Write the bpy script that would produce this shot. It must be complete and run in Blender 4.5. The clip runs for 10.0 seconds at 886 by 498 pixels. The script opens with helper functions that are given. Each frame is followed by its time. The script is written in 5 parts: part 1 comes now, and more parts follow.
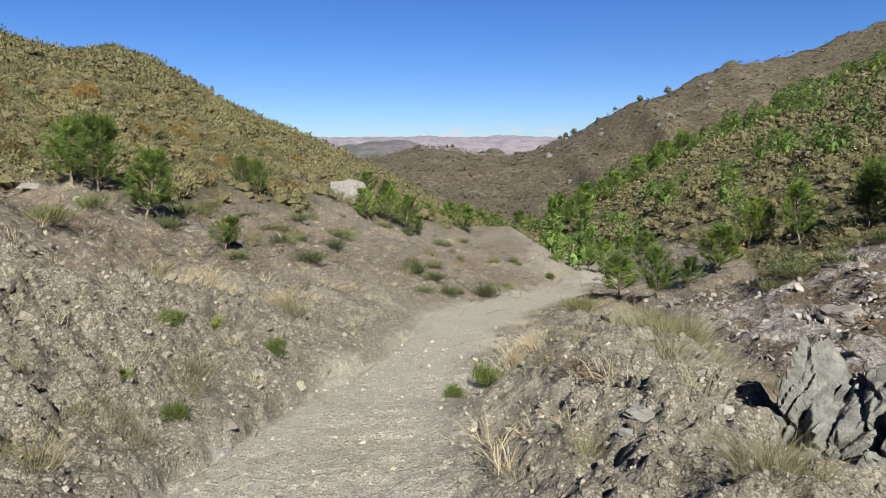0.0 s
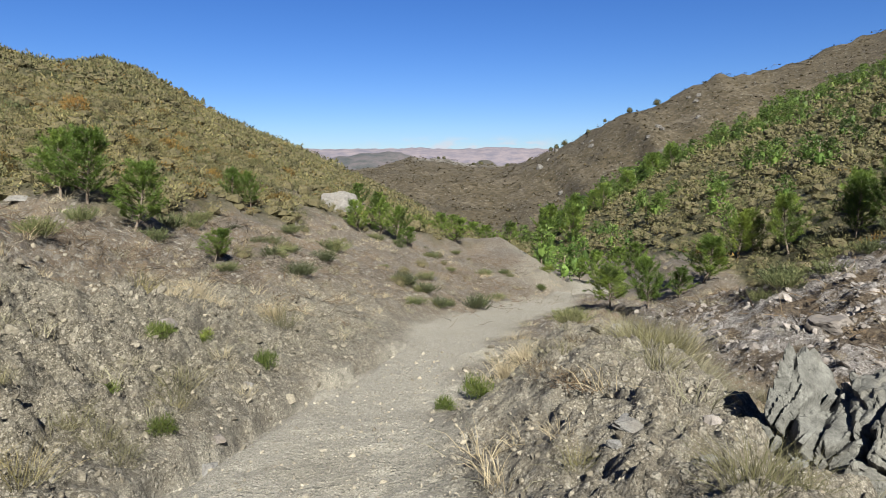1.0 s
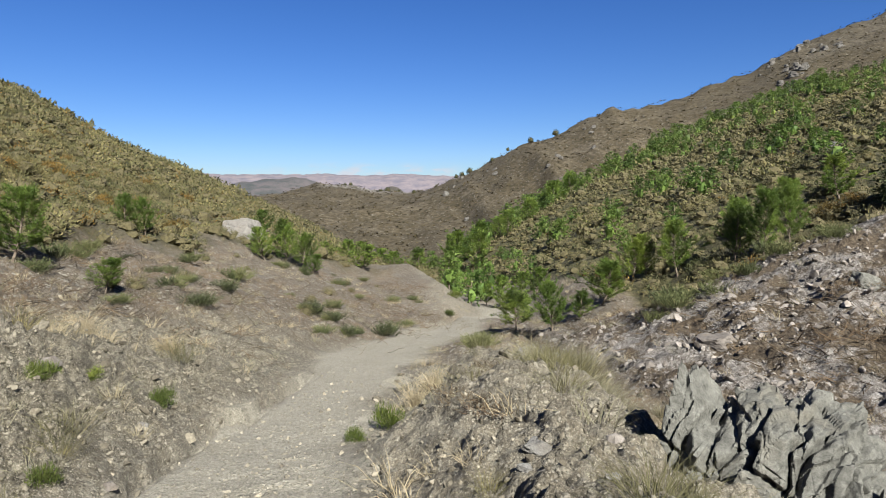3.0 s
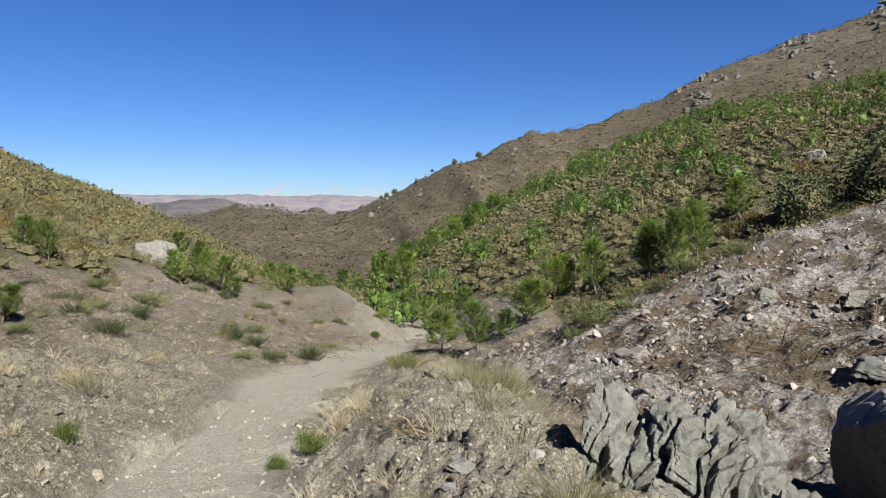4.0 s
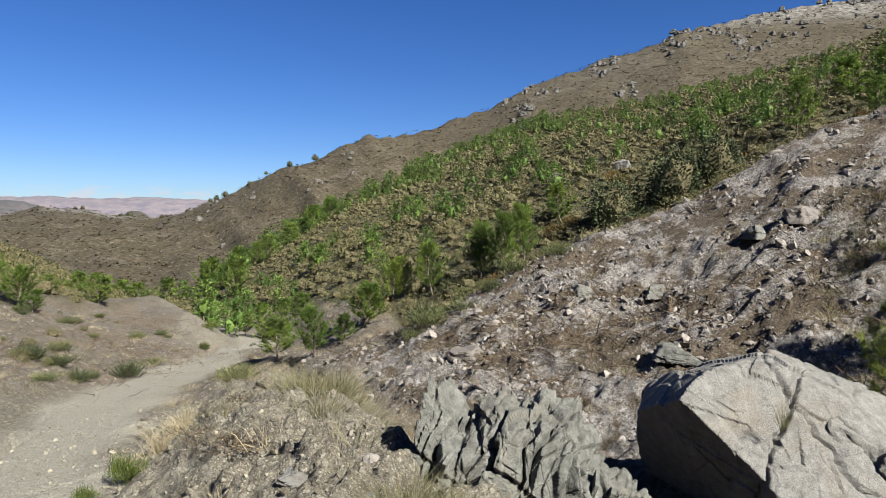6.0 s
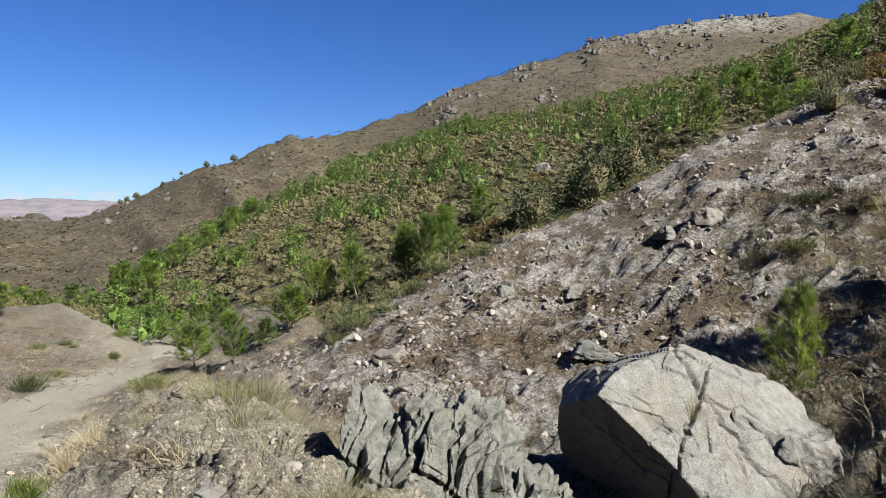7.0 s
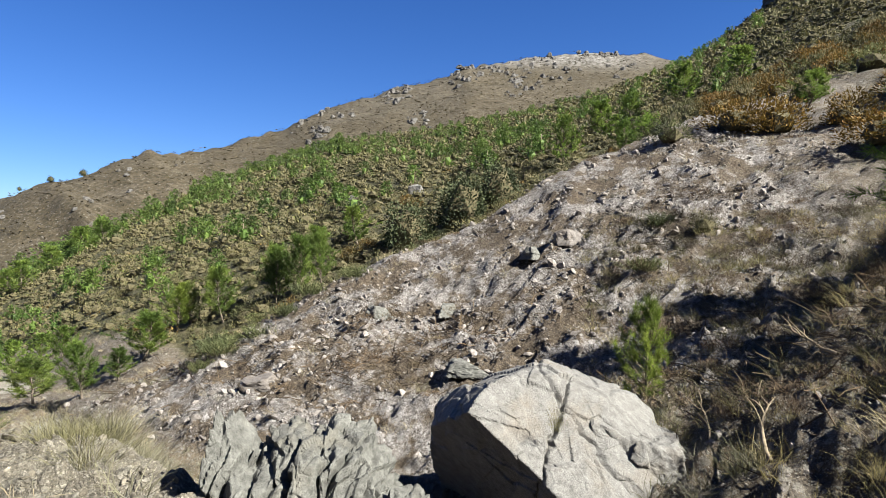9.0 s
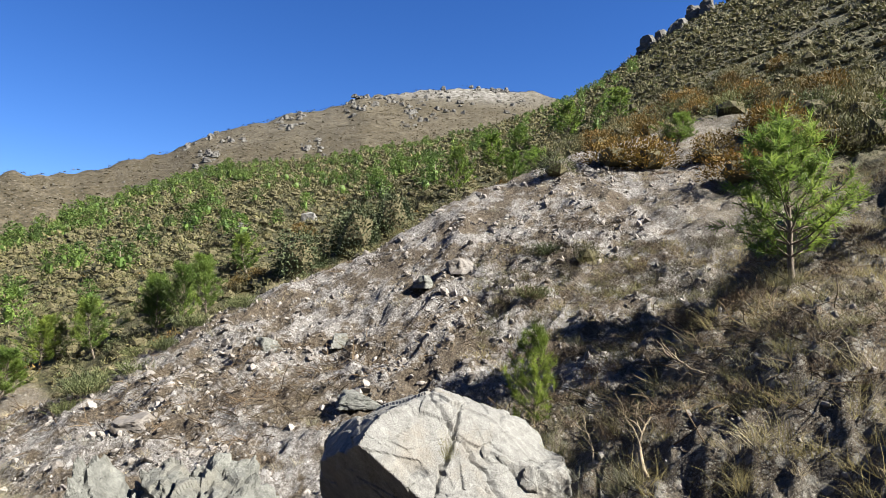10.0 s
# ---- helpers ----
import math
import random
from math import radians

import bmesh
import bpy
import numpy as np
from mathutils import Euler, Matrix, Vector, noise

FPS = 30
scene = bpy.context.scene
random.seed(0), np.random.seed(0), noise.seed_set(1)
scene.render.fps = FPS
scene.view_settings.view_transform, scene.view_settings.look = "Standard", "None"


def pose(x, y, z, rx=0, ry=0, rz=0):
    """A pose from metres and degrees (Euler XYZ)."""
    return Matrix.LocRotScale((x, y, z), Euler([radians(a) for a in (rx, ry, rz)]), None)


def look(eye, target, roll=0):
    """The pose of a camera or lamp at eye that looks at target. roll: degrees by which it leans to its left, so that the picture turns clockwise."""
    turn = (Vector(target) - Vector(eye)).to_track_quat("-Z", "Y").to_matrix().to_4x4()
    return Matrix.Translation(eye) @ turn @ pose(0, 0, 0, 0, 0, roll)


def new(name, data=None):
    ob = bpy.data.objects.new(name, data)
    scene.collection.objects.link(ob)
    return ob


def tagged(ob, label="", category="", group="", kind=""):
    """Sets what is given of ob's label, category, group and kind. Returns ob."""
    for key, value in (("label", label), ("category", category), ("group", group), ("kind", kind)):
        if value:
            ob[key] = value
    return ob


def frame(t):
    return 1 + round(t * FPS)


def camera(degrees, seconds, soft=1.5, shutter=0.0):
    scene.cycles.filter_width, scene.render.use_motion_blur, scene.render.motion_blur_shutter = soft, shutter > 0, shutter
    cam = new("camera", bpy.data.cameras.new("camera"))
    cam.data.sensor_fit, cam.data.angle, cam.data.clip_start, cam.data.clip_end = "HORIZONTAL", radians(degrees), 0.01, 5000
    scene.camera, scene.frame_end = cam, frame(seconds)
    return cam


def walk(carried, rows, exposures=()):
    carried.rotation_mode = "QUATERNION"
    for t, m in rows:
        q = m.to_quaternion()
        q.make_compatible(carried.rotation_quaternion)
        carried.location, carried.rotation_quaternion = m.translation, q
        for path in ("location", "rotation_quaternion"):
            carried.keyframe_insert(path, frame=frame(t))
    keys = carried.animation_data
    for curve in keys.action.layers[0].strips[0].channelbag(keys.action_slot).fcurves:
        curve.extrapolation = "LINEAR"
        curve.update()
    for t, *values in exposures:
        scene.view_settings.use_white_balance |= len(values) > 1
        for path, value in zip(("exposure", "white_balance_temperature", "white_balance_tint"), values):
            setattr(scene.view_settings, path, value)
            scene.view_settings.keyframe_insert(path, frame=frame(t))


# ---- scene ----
# ---- camera ----
cam = camera(70.2, 10.0, soft=0.5)
# seconds, eye x, y, z, then heading to the left of +y, pitch and roll in degrees
PATH = [
    (0, 0.000, 0.000, 1.600, 0.00, -8.97, -0.24),
    (0.5, 0.005, -0.006, 1.602, -0.38, -8.19, -0.18),
    (1, 0.018, -0.009, 1.604, -0.77, -7.93, -0.29),
    (1.5, 0.034, -0.012, 1.607, -1.05, -7.71, -0.25),
    (2, 0.024, -0.010, 1.617, -2.12, -7.20, 0.10),
    (2.5, 0.005, -0.008, 1.617, -3.61, -6.33, 0.02),
    (2.7, 0.002, -0.011, 1.618, -6.00, -6.05, 0.00),
    (3.8, 0.010, -0.045, 1.625, -14.60, -4.00, 0.10),
    (4, 0.016, -0.050, 1.624, -15.97, -3.68, 0.00),
    (4.5, 0.033, -0.043, 1.620, -19.68, -3.30, 0.05),
    (5, 0.051, -0.030, 1.613, -23.19, -3.37, 0.00),
    (5.5, 0.067, -0.017, 1.608, -26.96, -3.48, 0.08),
    (6.8, 0.084, -0.020, 1.615, -36.10, -3.09, 0.00),
    (7, 0.085, -0.017, 1.613, -37.45, -3.15, 0.01),
    (7.5, 0.094, -0.016, 1.607, -40.57, -3.25, 0.09),
    (8, 0.097, -0.025, 1.611, -43.22, -3.42, 0.05),
    (8.5, 0.095, -0.042, 1.616, -45.86, -2.81, 0.09),
    (9, 0.091, -0.052, 1.622, -48.85, -1.26, 0.13),
    (9.5, 0.101, -0.057, 1.626, -53.39, 0.58, 0.06),
    (10, 0.126, -0.074, 1.623, -58.35, 1.37, 0.16),
]


def aimed(x, y, z, yaw, pitch, roll):
    a, b = radians(yaw), radians(pitch)
    way = Vector((-math.sin(a) * math.cos(b), math.cos(a) * math.cos(b), math.sin(b)))
    eye = Vector((x, y, z))
    return look(eye, eye + way * 2, roll)


# the film's camera opens up as it turns away from the bright track
walk(cam, [(t, aimed(*row)) for t, *row in PATH], [(0.0, 1.96), (4.0, 1.93), (5.5, 1.93), (7.5, 2.1), (9.0, 2.33), (10.0, 2.46)])

# ---- light ----
SUN_BEARING, SUN_HEIGHT = 167.0, 40.0  # clockwise from +y, above the horizon
world = bpy.data.worlds.new("sky")
scene.world = world
world.use_nodes = True
wn, wl = world.node_tree.nodes, world.node_tree.links
wn.clear()
w_out, w_bg = wn.new("ShaderNodeOutputWorld"), wn.new("ShaderNodeBackground")
w_sky = wn.new("ShaderNodeTexSky")
w_sky.sky_type, w_sky.sun_disc = "NISHITA", False
w_sky.sun_elevation, w_sky.sun_rotation = radians(SUN_HEIGHT), radians(SUN_BEARING)
w_sky.altitude, w_sky.air_density, w_sky.dust_density, w_sky.ozone_density = 1200, 1.0, 0.05, 1.6
w_bg.inputs["Strength"].default_value = 0.02
# a clear autumn sky, deeper blue than the plain model, with a low bank of cloud over the range
w_deep = wn.new("ShaderNodeHueSaturation")
w_deep.inputs["Saturation"].default_value = 1.25
wl.new(w_sky.outputs[0], w_deep.inputs["Color"])
w_cool = wn.new("ShaderNodeMix")
w_cool.data_type, w_cool.blend_type = "RGBA", "MULTIPLY"
w_cool.inputs[0].default_value = 1.0
w_cool.inputs[7].default_value = (0.70, 0.92, 1.42, 1)
wl.new(w_deep.outputs[0], w_cool.inputs[6])
w_from, w_axes = wn.new("ShaderNodeTexCoord"), wn.new("ShaderNodeSeparateXYZ")
wl.new(w_from.outputs["Generated"], w_axes.inputs[0])


def w_ramp(source, low, high):
    n = wn.new("ShaderNodeMapRange")
    n.interpolation_type = "SMOOTHSTEP"
    n.inputs["From Min"].default_value, n.inputs["From Max"].default_value = low, high
    wl.new(source, n.inputs["Value"])
    return n.outputs[0]


def w_times(a, b):
    n = wn.new("ShaderNodeMath")
    n.operation = "MULTIPLY"
    wl.new(a, n.inputs[0])
    wl.new(b, n.inputs[1])
    return n.outputs[0]


w_puff, w_stretch = wn.new("ShaderNodeTexNoise"), wn.new("ShaderNodeMapping")
w_stretch.inputs["Scale"].default_value = (26, 26, 75)
w_puff.inputs["Scale"].default_value, w_puff.inputs["Detail"].default_value = 1.0, 6.0
wl.new(w_from.outputs["Generated"], w_stretch.inputs[0])
wl.new(w_stretch.outputs[0], w_puff.inputs["Vector"])
bank_of_cloud = w_times(w_times(w_ramp(w_axes.outputs["Z"], 0.042, 0.022), w_ramp(w_puff.outputs["Fac"], 0.44, 0.66)), w_times(w_ramp(w_axes.outputs["X"], -0.16, 0.07), w_ramp(w_axes.outputs["X"], 0.20, 0.14)))
w_cloud = wn.new("ShaderNodeMix")
w_cloud.data_type = "RGBA"
w_cloud.inputs[7].default_value = (9.0, 9.4, 10.4, 1)
wl.new(bank_of_cloud, w_cloud.inputs[0])
wl.new(w_cool.outputs[2], w_cloud.inputs[6])
wl.new(w_cloud.outputs[2], w_bg.inputs[0])
wl.new(w_bg.outputs[0], w_out.inputs[0])
sun = new("sun", bpy.data.lights.new("sun", "SUN"))
sun.data.energy, sun.data.angle, sun.data.color = 5.0, radians(0.55), (0.97, 0.95, 0.87)
sb, sh = radians(SUN_BEARING), radians(SUN_HEIGHT)
sun.matrix_world = look((60 * math.sin(sb), 60 * math.cos(sb), 60), (60 * math.sin(sb) - math.sin(sb) * math.cos(sh), 60 * math.cos(sb) - math.cos(sb) * math.cos(sh), 60 - math.sin(sh)))

# ---- fields of chance ----
RNG = np.random.default_rng(7)
LATTICE = RNG.random((256, 256))


def value_noise(x, y):
    """Smooth noise in -1..1 over arrays, one hill to the unit."""
    xi, yi = np.floor(x).astype(np.int64), np.floor(y).astype(np.int64)
    fx, fy = x - xi, y - yi
    fx, fy = fx * fx * fx * (fx * (fx * 6 - 15) + 10), fy * fy * fy * (fy * (fy * 6 - 15) + 10)
    a, b = LATTICE[xi % 256, yi % 256], LATTICE[(xi + 1) % 256, yi % 256]
    c, d = LATTICE[xi % 256, (yi + 1) % 256], LATTICE[(xi + 1) % 256, (yi + 1) % 256]
    return 2 * ((a * (1 - fx) + b * fx) * (1 - fy) + (c * (1 - fx) + d * fx) * fy) - 1


def fbm(x, y, octaves=4, gain=0.5):
    total, size = 0.0, 1.0
    for n in range(octaves):
        c, s = math.cos(n * 1.1), math.sin(n * 1.1)
        total = total + size * value_noise((c * x - s * y) * 2**n + 17.3 * n, (s * x + c * y) * 2**n + 5.1 * n)
        size *= gain
    return total


def ridged(x, y, octaves=4):
    total, size = 0.0, 1.0
    for n in range(octaves):
        total = total + size * (1 - 2 * np.abs(value_noise(x * 2**n + 9.7 * n, y * 2**n + 3.3 * n)))
        size *= 0.5
    return total


def step01(a, b, v):
    t = np.clip((v - a) / (b - a), 0, 1)
    return t * t * (3 - 2 * t)


def soft_max(a, b, k):
    h = np.clip(0.5 + 0.5 * (a - b) / k, 0, 1)
    return b * (1 - h) + a * h + k * h * (1 - h)


def soft_min(a, b, k):
    return -soft_max(-a, -b, k)


# ---- lie of the land: eye 1.6 m over the track, +y down the valley ----
def curve(v, xs, ys):
    """Piecewise lines through the knots, rounded a little at each."""
    span = 1.0
    return (np.interp(v - span, xs, ys) + 2 * np.interp(v, xs, ys) + np.interp(v + span, xs, ys)) / 4


TRACK_Y = (-12, 0, 4, 8, 11, 16, 21, 27, 32, 36, 42, 60, 120, 240)
DITCH_X = (-2.4, -2.2, -2.1, -1.4, -0.8, -0.4, 1.7, 4.1, 7.3, 7.9, 8.2, 6.5, 8.0, 12.0)
EDGE_X = (0.2, 0.0, 0.0, 0.2, 0.8, 2.2, 4.2, 6.2, 9.2, 10.8, 12.0, 11.0, 13.0, 16.0)


def floor_line(y):
    """Height of the track and then of the valley's floor."""
    return np.interp(y, (-60, -10, 0, 32, 120, 240, 700), (6, 1.4, 0, -5.3, -14, -30, -60))


# the scrub hill beside the bench: bearings from the track's head, its foot on the bench, and its crest
HILL_BEARING = (-100, -60, -40, -34, -32, -30.6, -29.5, -26.7, -24.3, -21.5, -18.5, -16.2, -13.1, -9.2, -6.2, -3.2, -1.2, 0.8, 3.4, 6, 9)
HILL_FOOT = (20, 21, 21, 20, 18.5, 17.5, 17, 17, 18.5, 21, 24.5, 25.5, 27, 33, 34, 35, 36, 37, 39, 42, 46)
HILL_FAR = (70, 72, 75, 80, 86, 92, 98, 128, 136, 142, 146, 150, 165, 195, 215, 235, 245, 250, 255, 258, 260)
HILL_UP = (10, 10, 9.3, 8.28, 7.66, 7.24, 7.07, 7.41, 6.77, 5.34, 3.73, 2.88, 1.65, 0.28, -0.88, -2.26, -3.38, -4.67, -6.25, -7.4, -9.5)
# bearings from the track's head, and along each: the gully's foot, the lip of the broken slope, and the spur's crest
BEARING = (0, 9, 20, 30, 40, 50, 60, 70, 80, 95, 101, 104, 109, 130)
FOOT_FAR = (40, 29, 17, 11, 10, 9.5, 9.5, 9.5, 10, 10, 10, 9.5, 9, 8)
FOOT_Z = (-30, -4.9, -2.3, -1.6, -1.55, -1.6, -1.3, -0.9, -0.5, -0.1, 0.2, 0.4, 0.6, 0.8)
LIP_FAR = (60, 33, 17, 16, 17, 18.5, 20, 23, 28, 28, 27, 26, 24, 20)
LIP_UP = (-40, -11.3, -13.0, -9.8, -4.1, -0.2, 5.7, 9.6, 11.8, 12.5, 13, 13, 14, 18)
CREST_FAR = (110, 112, 145, 168, 188, 195, 205, 200, 187, 170, 165, 160, 155, 150)
CREST_UP = (-20, -6.9, 0.0, 4.4, 8.2, 9.7, 11.5, 14.4, 20, 25, 24, 23, 24, 27)
RIDGE_BEARING = (0, 3, 6, 9, 12, 15, 19, 22, 24, 28, 32, 35, 38, 44, 47, 51, 56, 61, 66, 69, 80, 130)
RIDGE_FAR = (520, 510, 490, 470, 450, 430, 430, 440, 450, 480, 500, 520, 530, 560, 570, 590, 650, 680, 700, 710, 720, 700)
RIDGE_UP = (0.3, -0.2, -0.7, 0.0, 1.1, 2.7, 4.6, 6.0, 6.6, 6.9, 8.1, 9.3, 10.9, 12.8, 13.3, 14.8, 15.7, 15.8, 15.3, 14.5, 12, 10)


def along(bearing, values, knots=BEARING, width=11):
    fine = np.linspace(0, 130, 261)
    v = np.interp(fine, knots, values)
    kernel = np.hanning(width) / np.hanning(width).sum()
    v = np.convolve(np.pad(v, width // 2, mode="edge"), kernel, "valid")
    return np.interp(bearing, fine, v)


def left_hill(x, y):
    far = np.hypot(x, y) + 1e-6
    bearing = np.degrees(np.arctan2(x, y))
    bearing = np.clip(np.where(bearing > 140, -100.0, bearing), -100, 9)
    foot, crest = np.interp(bearing, HILL_BEARING, HILL_FOOT), np.interp(bearing, HILL_BEARING, HILL_FAR)
    low = bench_z(x / far * foot, y / far * foot)
    top = 1.6 + crest * np.tan(np.radians(np.interp(bearing, HILL_BEARING, HILL_UP)))
    s = np.clip((far - foot) / (crest - foot), 0, 1)
    s = s + 0.35 * s * (1 - s) * step01(-3, -12, bearing)
    return low + (top - low) * s - 0.5 * np.maximum(foot - far, 0) - 0.45 * np.maximum(far - crest, 0)


def right_hill(x, y):
    far = np.hypot(x, y) + 1e-6
    bearing = np.degrees(np.arctan2(x, y))
    bearing = np.where(bearing < -100, 130.0, np.clip(bearing, 0, 130))
    g, gz = along(bearing, FOOT_FAR), along(bearing, FOOT_Z)
    k, c = along(bearing, LIP_FAR), along(bearing, CREST_FAR)
    kz = 1.6 + k * np.tan(np.radians(along(bearing, LIP_UP)))
    cz = 1.6 + c * np.tan(np.radians(along(bearing, CREST_UP)))
    b = 1.4 * k
    dip = step01(84, 70, bearing) * step01(20, 30, bearing)
    flat = step01(20, 30, bearing)
    bz = 1.6 + b * np.tan(np.radians(along(bearing, LIP_UP) - 1.6 * dip + 1.0 * (1 - dip) * flat))
    face = gz + (kz - gz) * np.clip((far - g) / (k - g), -0.5, 1) ** 1.0
    back = kz + (bz - kz) * np.clip((far - k) / (b - k), 0, 1)
    rise = bz + (cz - bz) * np.clip((far - b) / (c - b), 0, 1) - 0.45 * np.maximum(far - c, 0)
    return np.where(far < k, face, np.where(far < b, back, rise))


def far_hill(x, y):
    far = np.hypot(x, y)
    bearing = np.clip(np.degrees(np.arctan2(x, y)), -20, 130)
    b0 = np.maximum(bearing, 0)
    c = along(b0, RIDGE_FAR, RIDGE_BEARING, 5)
    cz = 1.6 + c * np.tan(np.radians(along(b0, RIDGE_UP, RIDGE_BEARING, 5) - 1.1 * step01(-1, -8, bearing)))
    base = 235.0
    return -32 + (cz + 32) * np.clip((far - base) / (c - base), -0.2, 1) - 0.3 * np.maximum(far - c, 0)


def bench_z(x, y):
    p = np.interp(x, (-60, -8, 2, 9, 30), (4.9, 3.0, -0.6, -1.1, -2.0))
    q = -0.06 * (np.clip(y, -10, 25) - 25) + 0.15 * np.maximum(0, 12 - y) - 0.22 * np.maximum(0, y - 43)
    return -3.25 + p + q


def height(x, y):
    x, y = np.asarray(x, float), np.asarray(y, float)
    ditch, edge = curve(y, TRACK_Y, DITCH_X), curve(y, TRACK_Y, EDGE_X)
    t = floor_line(y)
    # left: bank cut beside the track, bench with a nose, then the scrub hill
    u = ditch - x
    bench = bench_z(x, y)
    left = soft_max(bench, left_hill(x, y), 1.5)
    bank = t - 0.02 + (0.55 + 0.25 * step01(20, 31, y) * step01(90, 55, y)) * u
    left = soft_min(left, bank, 0.3)
    # track with its shallow ditch, mound beside it, gully beyond the mound
    way = t - 0.16 * np.exp(-((u + 0.1 + 0.12 * value_noise(y * 0.9, 0 * y + 3.3)) / 0.13) ** 2) * step01(16, 9, y) + 0.03 * np.abs(x - (ditch + edge) / 2)
    xc = 1.0 + 0.13 * y
    zc = 0.47 - 0.1 * y - 0.12 * np.maximum(0, y - 5) - 0.5 * np.maximum(0, y - 9) - 0.5 * np.maximum(0, 1.0 - y)
    off = x - xc
    mound = zc - np.where(off < 0, 0.38 * np.abs(off) ** 1.35, 0.55 * np.abs(off) ** 1.6)
    trench = x - 4.6 - 0.12 * y
    way = way - (0.25 + 1.0 * np.exp(-((trench / np.where(trench < 0, 1.3, 2.6)) ** 2))) * step01(1.5, 3.5, x - edge) * step01(30, 12, y)
    z = soft_max(soft_max(left, way, 0.1), mound, 0.2)
    z = soft_max(z, right_hill(x, y), 0.3)
    # a hump before the rubble slope, with a steep shaded side towards it
    run, across = (x - 7.3) * 0.97 - (y - 1.7) * 0.24, (x - 7.3) * 0.24 + (y - 1.7) * 0.97
    z = z + 1.10 * step01(0.95, 0.0, across) * step01(-2.4, 3.4, run) * step01(13, 10, run) * step01(-5.5, -1.5, across)
    far = np.hypot(x, y)
    out = soft_max(np.where(far < 230, z, np.maximum(z, -90)), np.where(far > 200, far_hill(x, y), -300.0), 3.0)
    # distance: low hills, wooded swell, then the range
    bearing = np.degrees(np.arctan2(x, y))
    swell = -80 + (100 + 5 * fbm(bearing * 0.5, far * 0.002, 3)) * np.exp(-(((far - 1500) / 330) ** 2)) * np.exp(-(((bearing + 5.5) / 6.5) ** 4))
    wood = -80 + 82 * np.exp(-(((far - 1100) / 150) ** 2)) * np.exp(-(((bearing - 4.6) / 3.0) ** 2))
    rng = -80 + (166 + 8 * fbm(bearing * 0.8, far * 0.001, 4)) * step01(3300, 4200, far)
    away = np.maximum(np.maximum(swell, wood), rng)
    away = np.where(np.abs(bearing) < 100, away, -40)
    return np.where(far > 620, soft_max(out, away, 4.0), out)


def relief(x, y, z):
    """Lumps and runnels of the ground, coarser with distance."""
    far, bearing = np.hypot(x, y), np.degrees(np.arctan2(x, y))
    u = curve(y, TRACK_Y, DITCH_X) - x
    e = x - curve(y, TRACK_Y, EDGE_X)
    on_track = step01(0.3, -0.1, u) * step01(0.4, -0.2, e) * step01(36, 30, y)
    rough = (1 - 0.85 * on_track) * step01(1.0, 3.0, far)
    side = step01(0.2, 1.2, np.maximum(u, e))
    n = 0.09 * fbm(x * 0.9, y * 0.9, 4) * rough
    n = n + 0.075 * ridged(x * 2.6, y * 2.6, 3) * rough * side * step01(26, 14, far)
    n = n + (0.035 + 0.06 * step01(0.2, 0.8, u)) * fbm(x * 9, y * 9, 3) * rough * step01(16, 9, far)
    n = n + 0.012 * fbm(x * 5, y * 5, 3) * step01(40, 20, far)
    n = n + 0.09 * ridged(x * 1.2 + 0.4 * y, y * 1.2, 3) * rough * side * step01(60, 30, far)
    n = n + 0.6 * fbm(x * 0.06, y * 0.06, 4) * step01(25, 80, far)
    n = n + 4.5 * fbm(x * 0.012, y * 0.012, 5) * step01(240, 330, far) * (1 - 0.75 * step01(330, 420, far))
    n = n + 1.6 * ridged(x * 0.03, y * 0.03, 5) * step01(200, 300, far)
    n = n + 3.0 * ridged(bearing * 0.16 + 0.004 * far, far * 0.0012, 3) * step01(240, 300, far) * step01(560, 400, far)
    gully = u + 0.14 * fbm(x * 0.9, y * 0.9, 3) + 0.05 * fbm(x * 6, y * 6, 3)
    worn = step01(14.5, 10.5, y) * step01(0.5, 2.0, y)
    n = n - 0.12 * np.exp(-((gully / 0.07) ** 2)) * worn + 0.04 * step01(0.02, 0.09, gully) * step01(1.1, 0.3, gully) * worn
    return n


def ground_z(x, y):
    z = height(x, y)
    return z + relief(np.asarray(x, float), np.asarray(y, float), z)


